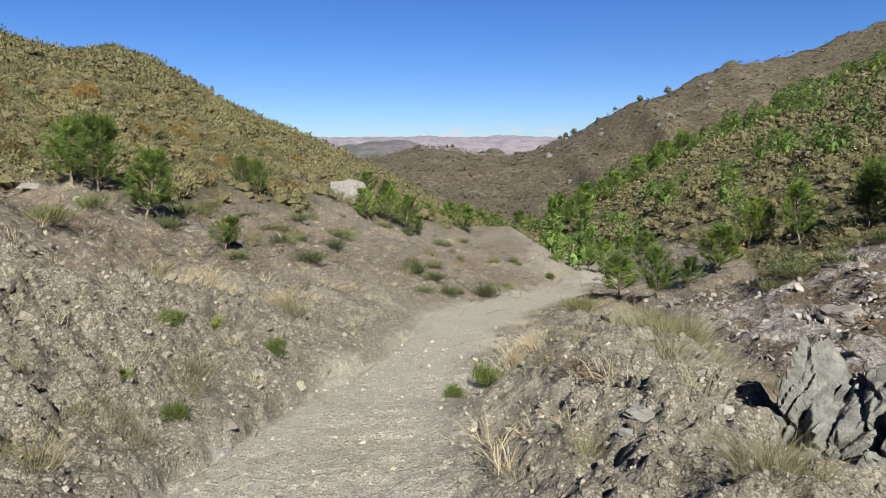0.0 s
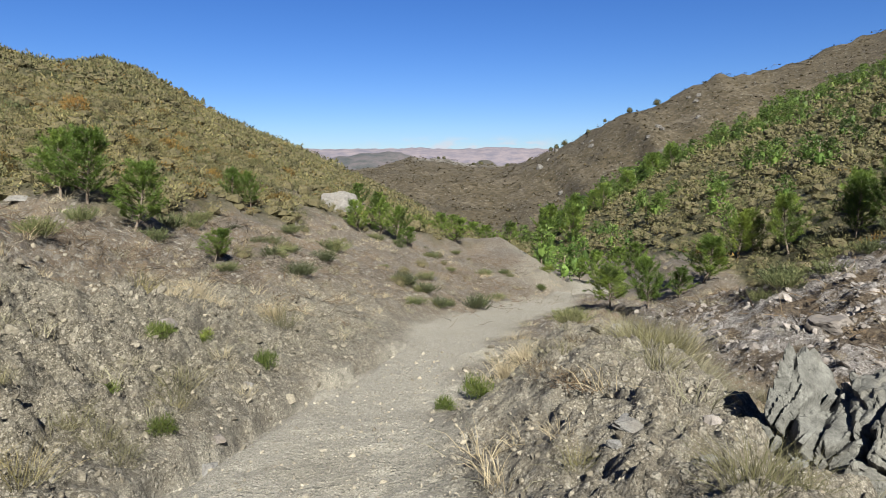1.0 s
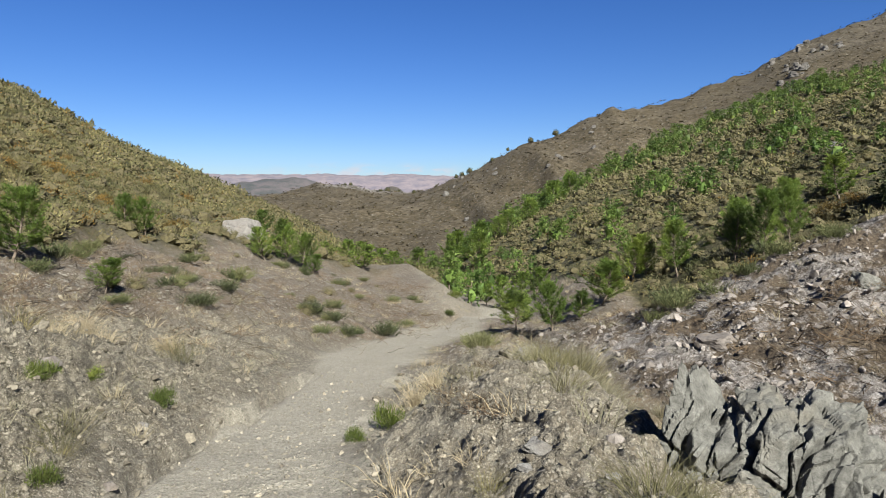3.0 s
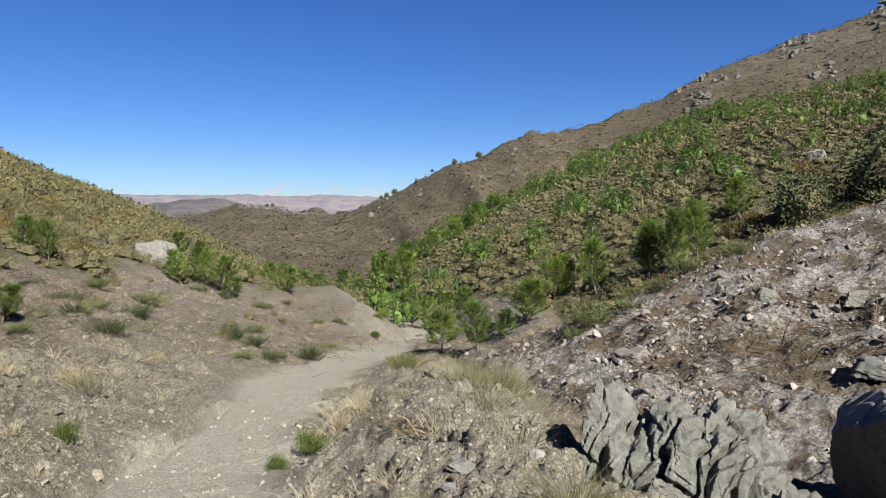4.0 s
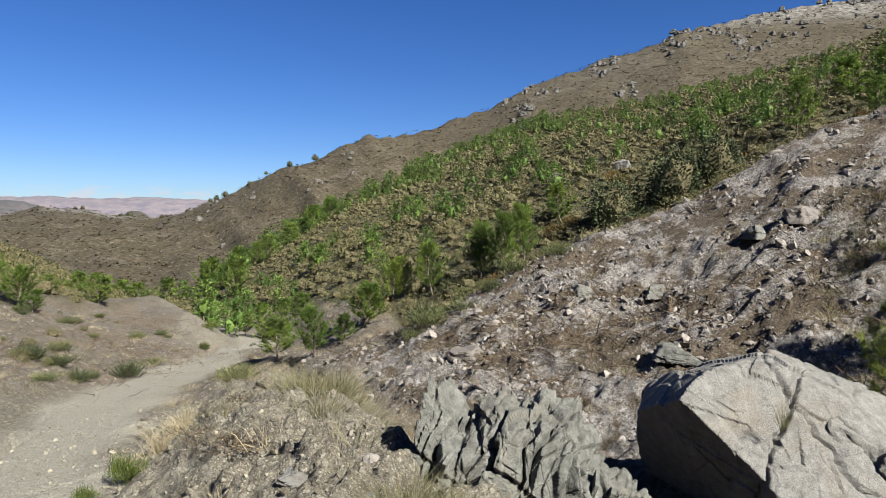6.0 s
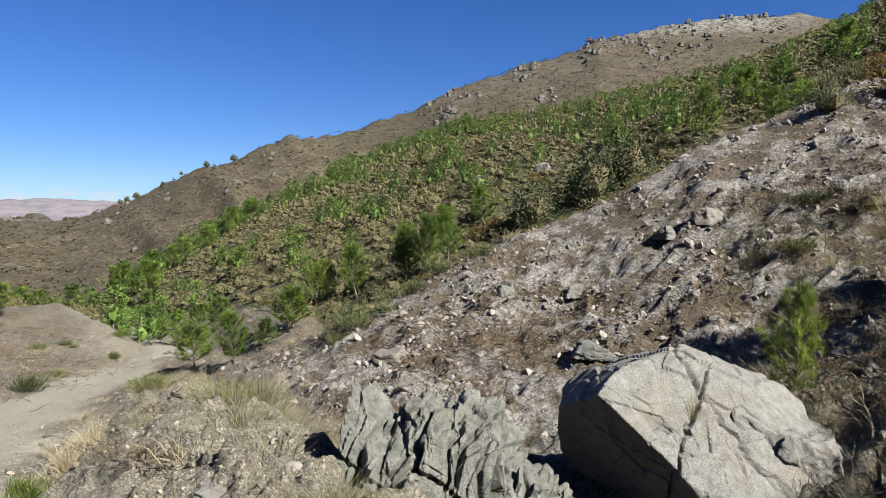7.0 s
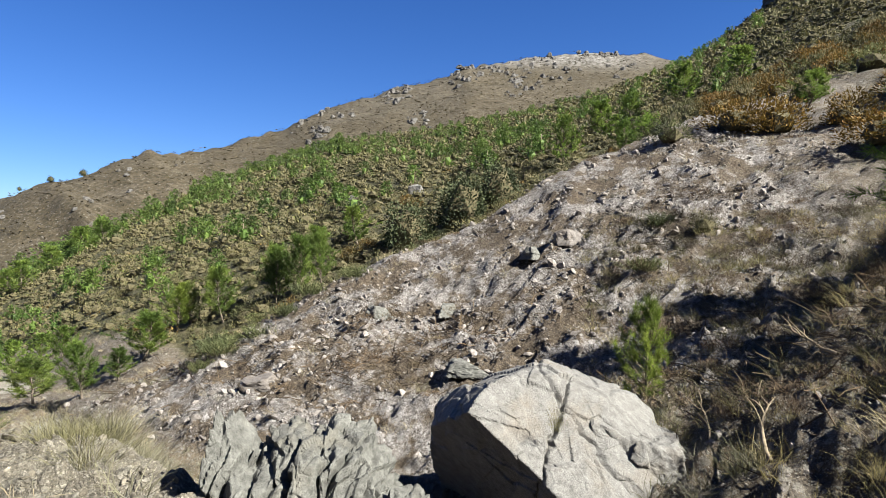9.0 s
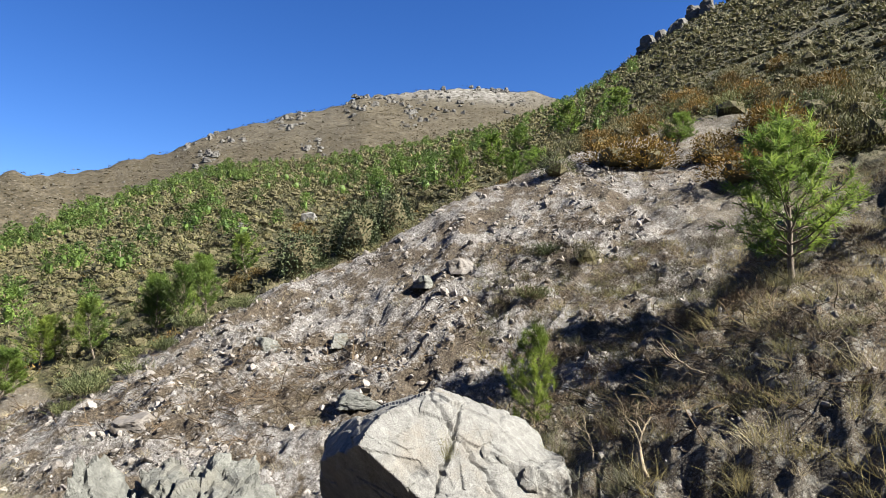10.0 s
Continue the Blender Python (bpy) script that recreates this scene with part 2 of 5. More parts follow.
def cover(x, y):
    """What lies on the ground: shares of packed gravel, loose rubble, bare soil, scrub and crumbling bank."""
    x, y = np.asarray(x, float), np.asarray(y, float)
    far, bearing = np.hypot(x, y), np.degrees(np.arctan2(x, y))
    u, e = curve(y, TRACK_Y, DITCH_X) - x, x - curve(y, TRACK_Y, EDGE_X)
    wobble = fbm(x * 0.8, y * 0.8, 3)
    b = np.clip(bearing, 0, 130)
    lip, foot = along(b, LIP_FAR), along(b, FOOT_FAR)
    track = step01(0.5, -0.2, u + 0.2 * wobble) * step01(0.7, -0.3, e + 0.3 * wobble) * step01(46, 34, y)
    nose = step01(-0.5, 0.3, u) * step01(3.4, 2.4, u + 0.5 * wobble) * step01(28, 31, y) * step01(50, 42, y)
    slope = step01(16, 24, bearing) * step01(0.8, 1.0, far / foot) * step01(1.06, 0.98, far / lip + 0.03 * wobble) * step01(86, 74, bearing)
    left = (x < 2) & (u > 0)
    hill = step01(-0.9, 0.5, left_hill(x, y) - bench_z(x, y) + 0.4 * wobble) * (u > 0)
    hill = np.maximum(hill * step01(5, 1, x + 0.1 * (y - 30)), step01(52, 60, y) * (u > 0))
    beyond = step01(1.02, 1.12, far / lip / (1 + 0.9 * step01(33, 20, bearing)) + 0.04 * wobble) * step01(8, 13, bearing) * (e > 0.5)
    beyond = np.maximum(beyond, step01(80, 90, bearing) * step01(12, 20, far + 3 * wobble))
    scrub = np.clip(np.maximum(np.maximum(hill, beyond), step01(55, 75, far)), 0, 1)
    heap = step01(3.6, 2.6, e + 0.3 * wobble) * (e > 0) * step01(14, 10, y)
    track = np.maximum(np.maximum(track, 0.45 * nose), 0.5 * heap) * (1 - scrub)
    rubble = np.clip(slope, 0, 1) * (1 - scrub) * (1 - track)
    bank = step01(3.6, 2.4, u + 0.3 * wobble) * step01(20, 12, y) * (u > 0)
    bank = np.maximum(bank, heap)
    bank = np.clip(bank, 0, 1) * (1 - scrub) * (1 - track) * (1 - rubble)
    soil = np.clip(1 - track - rubble - scrub - bank, 0, 1)
    return track, rubble, soil, scrub, bank




# ---- materials ----
def material(name, rough=0.9):
    m = bpy.data.materials.new(name)
    m.use_nodes = True
    shader = m.node_tree.nodes["Principled BSDF"]
    shader.inputs["Roughness"].default_value = rough
    shader.inputs["Specular IOR Level"].default_value = 0.25
    return m, m.node_tree.nodes, m.node_tree.links, shader


class Wires:
    """Short ways to wire a node tree."""

    def __init__(self, nodes, links):
        self.nodes, self.links = nodes, links
        self.place = nodes.new("ShaderNodeNewGeometry").outputs["Position"]

    def put(self, socket, value):
        if isinstance(value, bpy.types.NodeSocket):
            self.links.new(value, socket)
        elif isinstance(value, tuple) and len(value) == 3 and socket.type == "RGBA":
            socket.default_value = (*value, 1)
        else:
            socket.default_value = value

    def noise(self, scale, detail=4.0, rough=0.55, where=None, color=False):
        n = self.nodes.new("ShaderNodeTexNoise")
        self.put(n.inputs["Vector"], where or self.place)
        n.inputs["Scale"].default_value, n.inputs["Detail"].default_value, n.inputs["Roughness"].default_value = scale, detail, rough
        return n.outputs["Color" if color else "Fac"]

    def cells(self, scale, out="Distance", feature="F1", where=None):
        n = self.nodes.new("ShaderNodeTexVoronoi")
        n.feature = feature
        self.put(n.inputs["Vector"], where or self.place)
        n.inputs["Scale"].default_value = scale
        return n.outputs[out]

    def ramp(self, fac, *stops):
        n = self.nodes.new("ShaderNodeValToRGB")
        self.put(n.inputs[0], fac)
        while len(n.color_ramp.elements) < len(stops):
            n.color_ramp.elements.new(0.5)
        for element, (at, color) in zip(n.color_ramp.elements, stops):
            element.position, element.color = at, (*(color if isinstance(color, tuple) else (color,) * 3), 1)
        return n.outputs["Color"]

    def mix(self, fac, a, b, how="MIX"):
        n = self.nodes.new("ShaderNodeMix")
        n.data_type, n.blend_type = "RGBA", how
        self.put(n.inputs[0], fac), self.put(n.inputs[6], a), self.put(n.inputs[7], b)
        return n.outputs[2]

    def math(self, how, a, b=0.0):
        n = self.nodes.new("ShaderNodeMath")
        n.operation = how
        self.put(n.inputs[0], a), self.put(n.inputs[1], b)
        return n.outputs[0]

    def bump(self, height, depth, before=None, strength=1.0):
        n = self.nodes.new("ShaderNodeBump")
        n.inputs["Strength"].default_value, n.inputs["Distance"].default_value = strength, depth
        self.put(n.inputs["Height"], height)
        if before:
            self.put(n.inputs["Normal"], before)
        return n.outputs[0]

    def split(self, name):
        a, s = self.nodes.new("ShaderNodeAttribute"), self.nodes.new("ShaderNodeSeparateColor")
        a.attribute_name = name
        self.links.new(a.outputs["Color"], s.inputs[0])
        return s.outputs[0], s.outputs[1], s.outputs[2], a.outputs["Alpha"]


def earth_material():
    m, nodes, links, shader = material("earth", 0.95)
    w = Wires(nodes, links)
    gravel, rubble, soil, scrub = w.split("cover")
    far, range_, bare, bank = w.split("distance")
    broad, mid, fine = w.noise(0.35, 5), w.noise(2.2, 8, 0.7), w.noise(14, 8, 0.78)
    grain = w.noise(75, 5, 0.85)

    def chip(scale, share, crisp=0.04):
        """Where chips of about 1/scale metres lie, and each one's own tone."""
        n = nodes.new("ShaderNodeTexVoronoi")
        n.inputs["Scale"].default_value, n.inputs["Randomness"].default_value = scale, 1.0
        links.new(w.place, n.inputs["Vector"])
        parts = nodes.new("ShaderNodeSeparateColor")
        links.new(n.outputs["Color"], parts.inputs[0])
        inside = w.math("MULTIPLY", w.ramp(parts.outputs[0], (1 - share - crisp, 0.0), (1 - share, 1.0)), w.ramp(n.outputs["Distance"], (0.40, 1.0), (0.55, 0.0)))
        return inside, parts.outputs[1]

    tiny, tiny_tone = chip(120, 0.55)
    small, small_tone = chip(52, 0.5)
    big, big_tone = chip(20, 0.34)
    slabs, slabs_tone = chip(8, 0.30)

    def strewn(base, dark, pale, layers):
        for inside, tone in layers:
            base = w.mix(inside, base, w.ramp(tone, (0.0, dark), (1.0, pale)))
        return base

    packed = w.ramp(fine, (0.34, (0.165, 0.152, 0.122)), (0.5, (0.285, 0.266, 0.218)), (0.66, (0.37, 0.35, 0.295)))
    packed = w.mix(w.ramp(w.noise(0.8, 5), (0.48, 0.0), (0.66, 0.55)), packed, (0.198, 0.177, 0.132))
    packed = strewn(packed, (0.15, 0.135, 0.102), (0.456, 0.42, 0.342), ((tiny, tiny_tone), (small, small_tone)))
    # crumbling banks: pale chips over soil, with the shade between clods painted dark
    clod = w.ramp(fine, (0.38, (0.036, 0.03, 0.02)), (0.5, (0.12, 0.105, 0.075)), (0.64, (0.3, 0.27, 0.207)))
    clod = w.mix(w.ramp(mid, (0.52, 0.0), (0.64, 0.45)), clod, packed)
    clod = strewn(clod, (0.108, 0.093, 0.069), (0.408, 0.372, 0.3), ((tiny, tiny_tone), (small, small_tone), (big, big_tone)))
    loose = w.ramp(fine, (0.38, (0.048, 0.038, 0.03)), (0.5, (0.192, 0.171, 0.153)), (0.62, (0.372, 0.342, 0.324)))
    loose = strewn(loose, (0.12, 0.105, 0.093), (0.432, 0.408, 0.39), ((small, small_tone), (big, big_tone), (slabs, slabs_tone)))
    litter = w.ramp(w.noise(0.9, 7, 0.75), (0.47, 0.0), (0.53, 0.95))
    loose = w.mix(litter, loose, w.ramp(fine, (0.34, (0.03, 0.021, 0.013)), (0.5, (0.09, 0.066, 0.042)), (0.68, (0.198, 0.156, 0.108))))
    dirt = w.ramp(fine, (0.34, (0.040, 0.030, 0.020)), (0.5, (0.125, 0.100, 0.072)), (0.66, (0.235, 0.200, 0.158)))
    dirt = w.mix(w.ramp(mid, (0.40, 0.6), (0.56, 0.0)), dirt, (0.085, 0.062, 0.042))
    dirt = w.mix(w.ramp(broad, (0.47, 0.0), (0.60, 0.5)), dirt, (0.20, 0.138, 0.082))
    dirt = w.mix(w.ramp(w.noise(0.55, 6, 0.7), (0.56, 0.0), (0.66, 0.6)), dirt, (0.16, 0.152, 0.140))
    dirt = strewn(dirt, (0.085, 0.070, 0.053), (0.31, 0.285, 0.245), ((small, small_tone), (big, big_tone), (slabs, slabs_tone)))
    # floor under the scrub, and scrub too far off to stand up
    ridge, distant = w.math("MINIMUM", w.math("MULTIPLY", far, 2.0), 1.0), w.math("MAXIMUM", w.math("SUBTRACT", w.math("MULTIPLY", far, 2.0), 1.0), 0.0)
    floor_ = w.ramp(w.noise(1.6, 9, 0.78), (0.36, (0.027, 0.025, 0.011)), (0.50, (0.078, 0.073, 0.031)), (0.62, (0.132, 0.111, 0.06)), (0.72, (0.276, 0.246, 0.204)))
    brown = w.ramp(w.noise(0.75, 9, 0.85), (0.34, (0.016, 0.012, 0.005)), (0.47, (0.046, 0.036, 0.017)), (0.57, (0.082, 0.064, 0.034)), (0.70, (0.21, 0.175, 0.13)))
    bush = w.ramp(w.cells(0.42), (0.42, 1.0), (0.62, 0.0))
    brown = w.mix(w.math("MULTIPLY", bush, 0.85), w.mix(0.5, brown, w.ramp(w.noise(0.06, 7, 0.75), (0.42, (0.058, 0.044, 0.023)), (0.66, (0.155, 0.125, 0.086)))), w.ramp(w.noise(0.5, 4), (0.3, (0.022, 0.018, 0.009)), (0.7, (0.054, 0.043, 0.022))))
    fleck, fleck_tone = chip(1.1, 0.13)
    brown = w.mix(fleck, brown, w.ramp(fleck_tone, (0.0, (0.078, 0.066, 0.051)), (1.0, (0.216, 0.195, 0.168))))
    tuft = w.ramp(w.cells(2.4), (0.30, 1.0), (0.50, 0.0))
    floor_ = w.mix(w.math("MULTIPLY", tuft, 0.8), floor_, w.ramp(w.noise(3.5, 5, 0.7), (0.36, (0.036, 0.036, 0.013)), (0.5, (0.09, 0.087, 0.035)), (0.66, (0.162, 0.138, 0.066))))
    heath = w.mix(ridge, floor_, brown)
    patch = w.ramp(w.noise(0.03, 8, 0.78), (0.53, 0.0), (0.66, 0.28))
    heath = w.mix(patch, heath, w.ramp(w.noise(0.4, 9, 0.8), (0.40, (0.036, 0.029, 0.016)), (0.60, (0.198, 0.171, 0.141))))
    crag = w.ramp(w.noise(0.22, 8, 0.75), (0.42, (0.055, 0.047, 0.034)), (0.56, (0.22, 0.205, 0.185)), (0.66, (0.32, 0.30, 0.275)))
    heath = w.mix(bare, heath, crag)
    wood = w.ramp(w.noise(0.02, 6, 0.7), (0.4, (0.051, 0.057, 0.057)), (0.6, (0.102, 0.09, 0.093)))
    # the far range has its haze mixed into its own colour
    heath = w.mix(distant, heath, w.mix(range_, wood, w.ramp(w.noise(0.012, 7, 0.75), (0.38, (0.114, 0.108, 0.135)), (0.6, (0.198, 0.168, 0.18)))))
    color = w.mix(gravel, dirt, packed)
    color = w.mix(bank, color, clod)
    color = w.mix(rubble, color, loose)
    near = w.mix(1.0, color, w.ramp(grain, (0.36, 0.30), (0.64, 0.90)), "MULTIPLY")
    color = w.mix(scrub, near, w.mix(1.0, heath, (0.6, 0.6, 0.6), "MULTIPLY"))
    links.new(color, shader.inputs["Base Color"])
    uneven = w.math("SUBTRACT", 1.0, w.math("MULTIPLY", gravel, 0.7))
    b = w.bump(w.math("MULTIPLY", w.noise(5, 9, 0.75), uneven), 0.12, None, 0.8)
    b = w.bump(w.math("MULTIPLY", fine, uneven), 0.05, b, 0.8)
    b = w.bump(grain, 0.010, b, 0.5)
    b = w.bump(w.math('ADD', small, w.math('MULTIPLY', big, 2.0)), 0.02, b, 0.7)
    tall = w.math("MULTIPLY", w.noise(0.8, 8, 0.75), scrub)
    b = w.bump(tall, 0.6, b, 0.7)
    links.new(b, shader.inputs["Normal"])
    return m


def leaf_material(name, *stops, rough=0.6, glow=0.0):
    """Foliage: every sprig its own tone."""
    m, nodes, links, shader = material(name, rough)
    w = Wires(nodes, links)
    island = nodes.new("ShaderNodeNewGeometry").outputs["Random Per Island"]
    own = nodes.new("ShaderNodeObjectInfo").outputs["Random"]
    tone = w.ramp(w.math("ADD", w.math("MULTIPLY", island, 0.7), w.math("MULTIPLY", own, 0.3)), *stops)
    bush = nodes.new("ShaderNodeSeparateColor")
    links.new(w.cells(0.8, "Color"), bush.inputs[0])
    tone = w.mix(1.0, tone, w.ramp(bush.outputs[0], (0.0, (0.28, 0.29, 0.30)), (0.35, (0.56, 0.58, 0.52)), (0.7, (0.72, 0.66, 0.58)), (1.0, (1.0, 0.96, 0.90))), "MULTIPLY")
    tone = w.mix(1.0, tone, w.ramp(w.noise(0.12, 3), (0.36, (0.80, 0.80, 0.80)), (0.64, (1.0, 0.97, 0.92))), "MULTIPLY")
    links.new(tone, shader.inputs["Base Color"])
    if glow:
        through_leaf, both = nodes.new("ShaderNodeBsdfTranslucent"), nodes.new("ShaderNodeMixShader")
        links.new(tone, through_leaf.inputs["Color"])
        both.inputs[0].default_value = glow
        links.new(shader.outputs[0], both.inputs[1])
        links.new(through_leaf.outputs[0], both.inputs[2])
        links.new(both.outputs[0], nodes["Material Output"].inputs["Surface"])
    return m


def bark_material(name, dark, pale):
    m, nodes, links, shader = material(name, 0.95)
    w = Wires(nodes, links)
    links.new(w.ramp(w.noise(18, 5, 0.7), (0.3, dark), (0.7, pale)), shader.inputs["Base Color"])
    links.new(w.bump(w.noise(40, 4), 0.01), shader.inputs["Normal"])
    return m


def stone_material(name, dark, mid_tone, pale, stain, scale=1.0, per_piece=False):
    m, nodes, links, shader = material(name, 0.88)
    w = Wires(nodes, links)
    grain = w.noise(9 * scale, 8, 0.72)
    tone = w.ramp(grain, (0.28, dark), (0.5, mid_tone), (0.72, pale))
    tone = w.mix(w.ramp(w.noise(1.6 * scale, 6, 0.7), (0.52, 0.0), (0.68, 0.7)), tone, stain)
    speck = w.ramp(w.noise(70 * scale, 3, 0.8), (0.35, 0.43), (0.65, 0.71))
    tone = w.mix(1.0, tone, speck, "MULTIPLY")
    if per_piece:
        island = nodes.new("ShaderNodeNewGeometry").outputs["Random Per Island"]
        own = nodes.new("ShaderNodeObjectInfo").outputs["Random"]
        share = w.math("FRACT", w.math("ADD", island, own))
        tone = w.mix(1.0, tone, w.ramp(share, (0.0, (0.55, 0.53, 0.5)), (0.6, (0.95, 0.94, 0.92)), (1.0, (1.3, 1.28, 1.24))), "MULTIPLY")
    links.new(tone, shader.inputs["Base Color"])
    crack = w.cells(5 * scale, "Distance", "DISTANCE_TO_EDGE")
    b = w.bump(w.ramp(crack, (0.0, 0.0), (0.03, 1.0)), 0.015 / scale, None, 0.4)
    b = w.bump(w.noise(22 * scale, 8, 0.75), 0.03 / scale, b, 0.8)
    links.new(b, shader.inputs["Normal"])
    return m


EARTH = earth_material()
PINE = leaf_material("pine_needles", (0.0, (0.075, 0.135, 0.027)), (0.6, (0.175, 0.272, 0.055)), (1.0, (0.29, 0.37, 0.10)), rough=0.5, glow=0.55)
PINE_FAR = leaf_material("distant_pine_needles", (0.0, (0.050, 0.105, 0.024)), (0.6, (0.120, 0.205, 0.045)), (1.0, (0.205, 0.285, 0.080)), rough=0.6, glow=0.4)
PINE_YELLOW = leaf_material("yellow_green_needles", (0.0, (0.10, 0.15, 0.025)), (0.6, (0.23, 0.31, 0.06)), (1.0, (0.34, 0.40, 0.10)), rough=0.45, glow=0.5)
OAK = leaf_material("dark_oak_leaves", (0.0, (0.024, 0.038, 0.017)), (0.7, (0.058, 0.078, 0.036)), (1.0, (0.105, 0.122, 0.062)), rough=0.8, glow=0.2)
HEATH = leaf_material("olive_heath", (0.0, (0.054, 0.056, 0.026)), (0.4, (0.112, 0.113, 0.052)), (0.8, (0.175, 0.164, 0.082)), (1.0, (0.235, 0.18, 0.105)), rough=0.8, glow=0.2)
BROWN_HEATH = leaf_material("brown_heath", (0.0, (0.036, 0.030, 0.015)), (0.5, (0.070, 0.057, 0.029)), (1.0, (0.115, 0.092, 0.050)), rough=0.85, glow=0.1)
GORSE = leaf_material("rusty_gorse", (0.0, (0.07, 0.052, 0.015)), (0.5, (0.15, 0.105, 0.026)), (0.85, (0.22, 0.125, 0.032)), (1.0, (0.27, 0.14, 0.04)), rough=0.8, glow=0.2)
SAGE = leaf_material("grey_green_sprigs", (0.0, (0.055, 0.070, 0.028)), (0.6, (0.120, 0.142, 0.060)), (1.0, (0.20, 0.215, 0.11)), rough=0.75, glow=0.25)
BRIGHT = leaf_material("moss_green_sprigs", (0.0, (0.055, 0.085, 0.018)), (0.6, (0.13, 0.17, 0.034)), (1.0, (0.21, 0.24, 0.055)), rough=0.7, glow=0.3)
TWIG = leaf_material("dry_brown_twigs", (0.0, (0.055, 0.038, 0.024)), (0.6, (0.120, 0.088, 0.057)), (1.0, (0.21, 0.165, 0.115)), rough=0.9)
STRAW = leaf_material("dry_straw", (0.0, (0.22, 0.195, 0.135)), (0.6, (0.37, 0.335, 0.245)), (1.0, (0.48, 0.445, 0.34)), rough=0.7, glow=0.3)
STRAW_GREEN = leaf_material("half_dry_grass", (0.0, (0.126, 0.12, 0.048)), (0.6, (0.258, 0.234, 0.12)), (1.0, (0.384, 0.336, 0.21)), rough=0.7, glow=0.3)
BARK = bark_material("grey_brown_bark", (0.048, 0.036, 0.027), (0.132, 0.108, 0.084))
# dark twig brown that puts the shade inside bushes into colour
WOODY_SHADE = bark_material("shaded_woody_inside", (0.030, 0.026, 0.013), (0.080, 0.068, 0.034))
DEADWOOD = bark_material("bleached_wood", (0.096, 0.072, 0.045), (0.198, 0.159, 0.111))
LIMESTONE = stone_material("pale_limestone", (0.114, 0.108, 0.1), (0.195, 0.187, 0.174), (0.27, 0.261, 0.246), (0.21, 0.183, 0.15))
SCHIST = stone_material("grey_schist", (0.055, 0.054, 0.048), (0.15, 0.148, 0.132), (0.245, 0.242, 0.218), (0.175, 0.16, 0.128))
RUBBLE = stone_material("pinkish_rubble", (0.168, 0.15, 0.138), (0.252, 0.228, 0.213), (0.336, 0.312, 0.3), (0.24, 0.198, 0.156), 3.0, True)
PEBBLE = stone_material("grey_gravel", (0.168, 0.15, 0.117), (0.264, 0.24, 0.192), (0.36, 0.333, 0.276), (0.252, 0.21, 0.156), 4.0, True)
CLOD = stone_material("earthy_clods", (0.072, 0.06, 0.045), (0.168, 0.15, 0.117), (0.288, 0.264, 0.216), (0.108, 0.09, 0.063), 4.0, True)
CRAG = stone_material("weathered_crag", (0.06, 0.056, 0.05), (0.12, 0.112, 0.102), (0.20, 0.19, 0.176), (0.12, 0.099, 0.075), 0.15)
CRAG_NEAR = stone_material("greyish_field_stone", (0.12, 0.111, 0.099), (0.192, 0.18, 0.165), (0.264, 0.252, 0.234), (0.216, 0.18, 0.156), 1.0)


# ---- the ground: one sheet, finer near the track's head ----
def build_ground():
    inside = np.arange(-42, 100.01, 0.32)
    outside = np.arange(103, 318, 3.0)
    bearings = np.radians(np.concatenate([inside, outside]))
    rings = [0.25]
    while rings[-1] < 4700:
        r = rings[-1]
        rings.append(r + 0.02 if r < 2 else r * 1.0105 if r < 32 else r * 1.025)
    rings = np.array(rings)
    r, b = np.meshgrid(rings, bearings, indexing="ij")
    x, y = r * np.sin(b), r * np.cos(b)
    z = ground_z(x, y)
    nr, nb = r.shape
    verts = np.stack([x, y, z], -1).reshape(-1, 3)
    i = np.arange(nr * nb).reshape(nr, nb)
    j = np.roll(i, -1, axis=1)
    quads = np.stack([i[:-1], i[1:], j[1:], j[:-1]], -1).reshape(-1, 4)
    mesh = bpy.data.meshes.new("ground")
    mesh.vertices.add(len(verts) + 1)
    centre = len(verts)
    mesh.vertices.foreach_set("co", np.concatenate([verts, [[0, 0, float(ground_z(np.array([0.0]), np.array([0.0]))[0])]]]).ravel())
    tris = np.stack([np.full(nb, centre), i[0], j[0]], -1)
    loops = np.concatenate([quads.ravel(), tris.ravel()])
    mesh.loops.add(len(loops))
    mesh.loops.foreach_set("vertex_index", loops.astype(np.int32))
    starts = np.concatenate([np.arange(len(quads)) * 4, len(quads) * 4 + np.arange(nb) * 3]).astype(np.int32)
    mesh.polygons.add(len(starts))
    mesh.polygons.foreach_set("loop_start", starts)
    mesh.polygons.foreach_set("use_smooth", np.ones(len(starts), bool))
    *shares, bank = cover(x, y)
    shares = np.stack(shares, -1).reshape(-1, 4)
    tint = mesh.attributes.new("cover", "FLOAT_COLOR", "POINT")
    tint.data.foreach_set("color", np.concatenate([shares, [[1, 0, 0, 0]]]).astype(np.float32).ravel())
    bare = step01(45, 52, np.degrees(b)) * step01(70, 62, np.degrees(b)) * step01(520, 640, r) * step01(150, 176, z)
    bare = np.maximum(bare, step01(36, 40, np.degrees(b)) * step01(53, 48, np.degrees(b)) * step01(450, 520, r) * 0.12)
    # a pale track over the middle hill's top
    bare = np.maximum(bare, 0.9 * step01(-2.2, -1.0, np.degrees(b)) * step01(7.0, 5.8, np.degrees(b)) * step01(468, 480, r) * step01(545, 530, r))
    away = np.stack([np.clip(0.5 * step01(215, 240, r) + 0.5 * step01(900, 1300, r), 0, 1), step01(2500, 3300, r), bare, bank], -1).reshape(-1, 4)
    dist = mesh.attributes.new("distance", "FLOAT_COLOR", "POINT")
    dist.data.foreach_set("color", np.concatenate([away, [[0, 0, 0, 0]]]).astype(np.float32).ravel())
    mesh.update(calc_edges=True)
    mesh.validate()
    return mesh



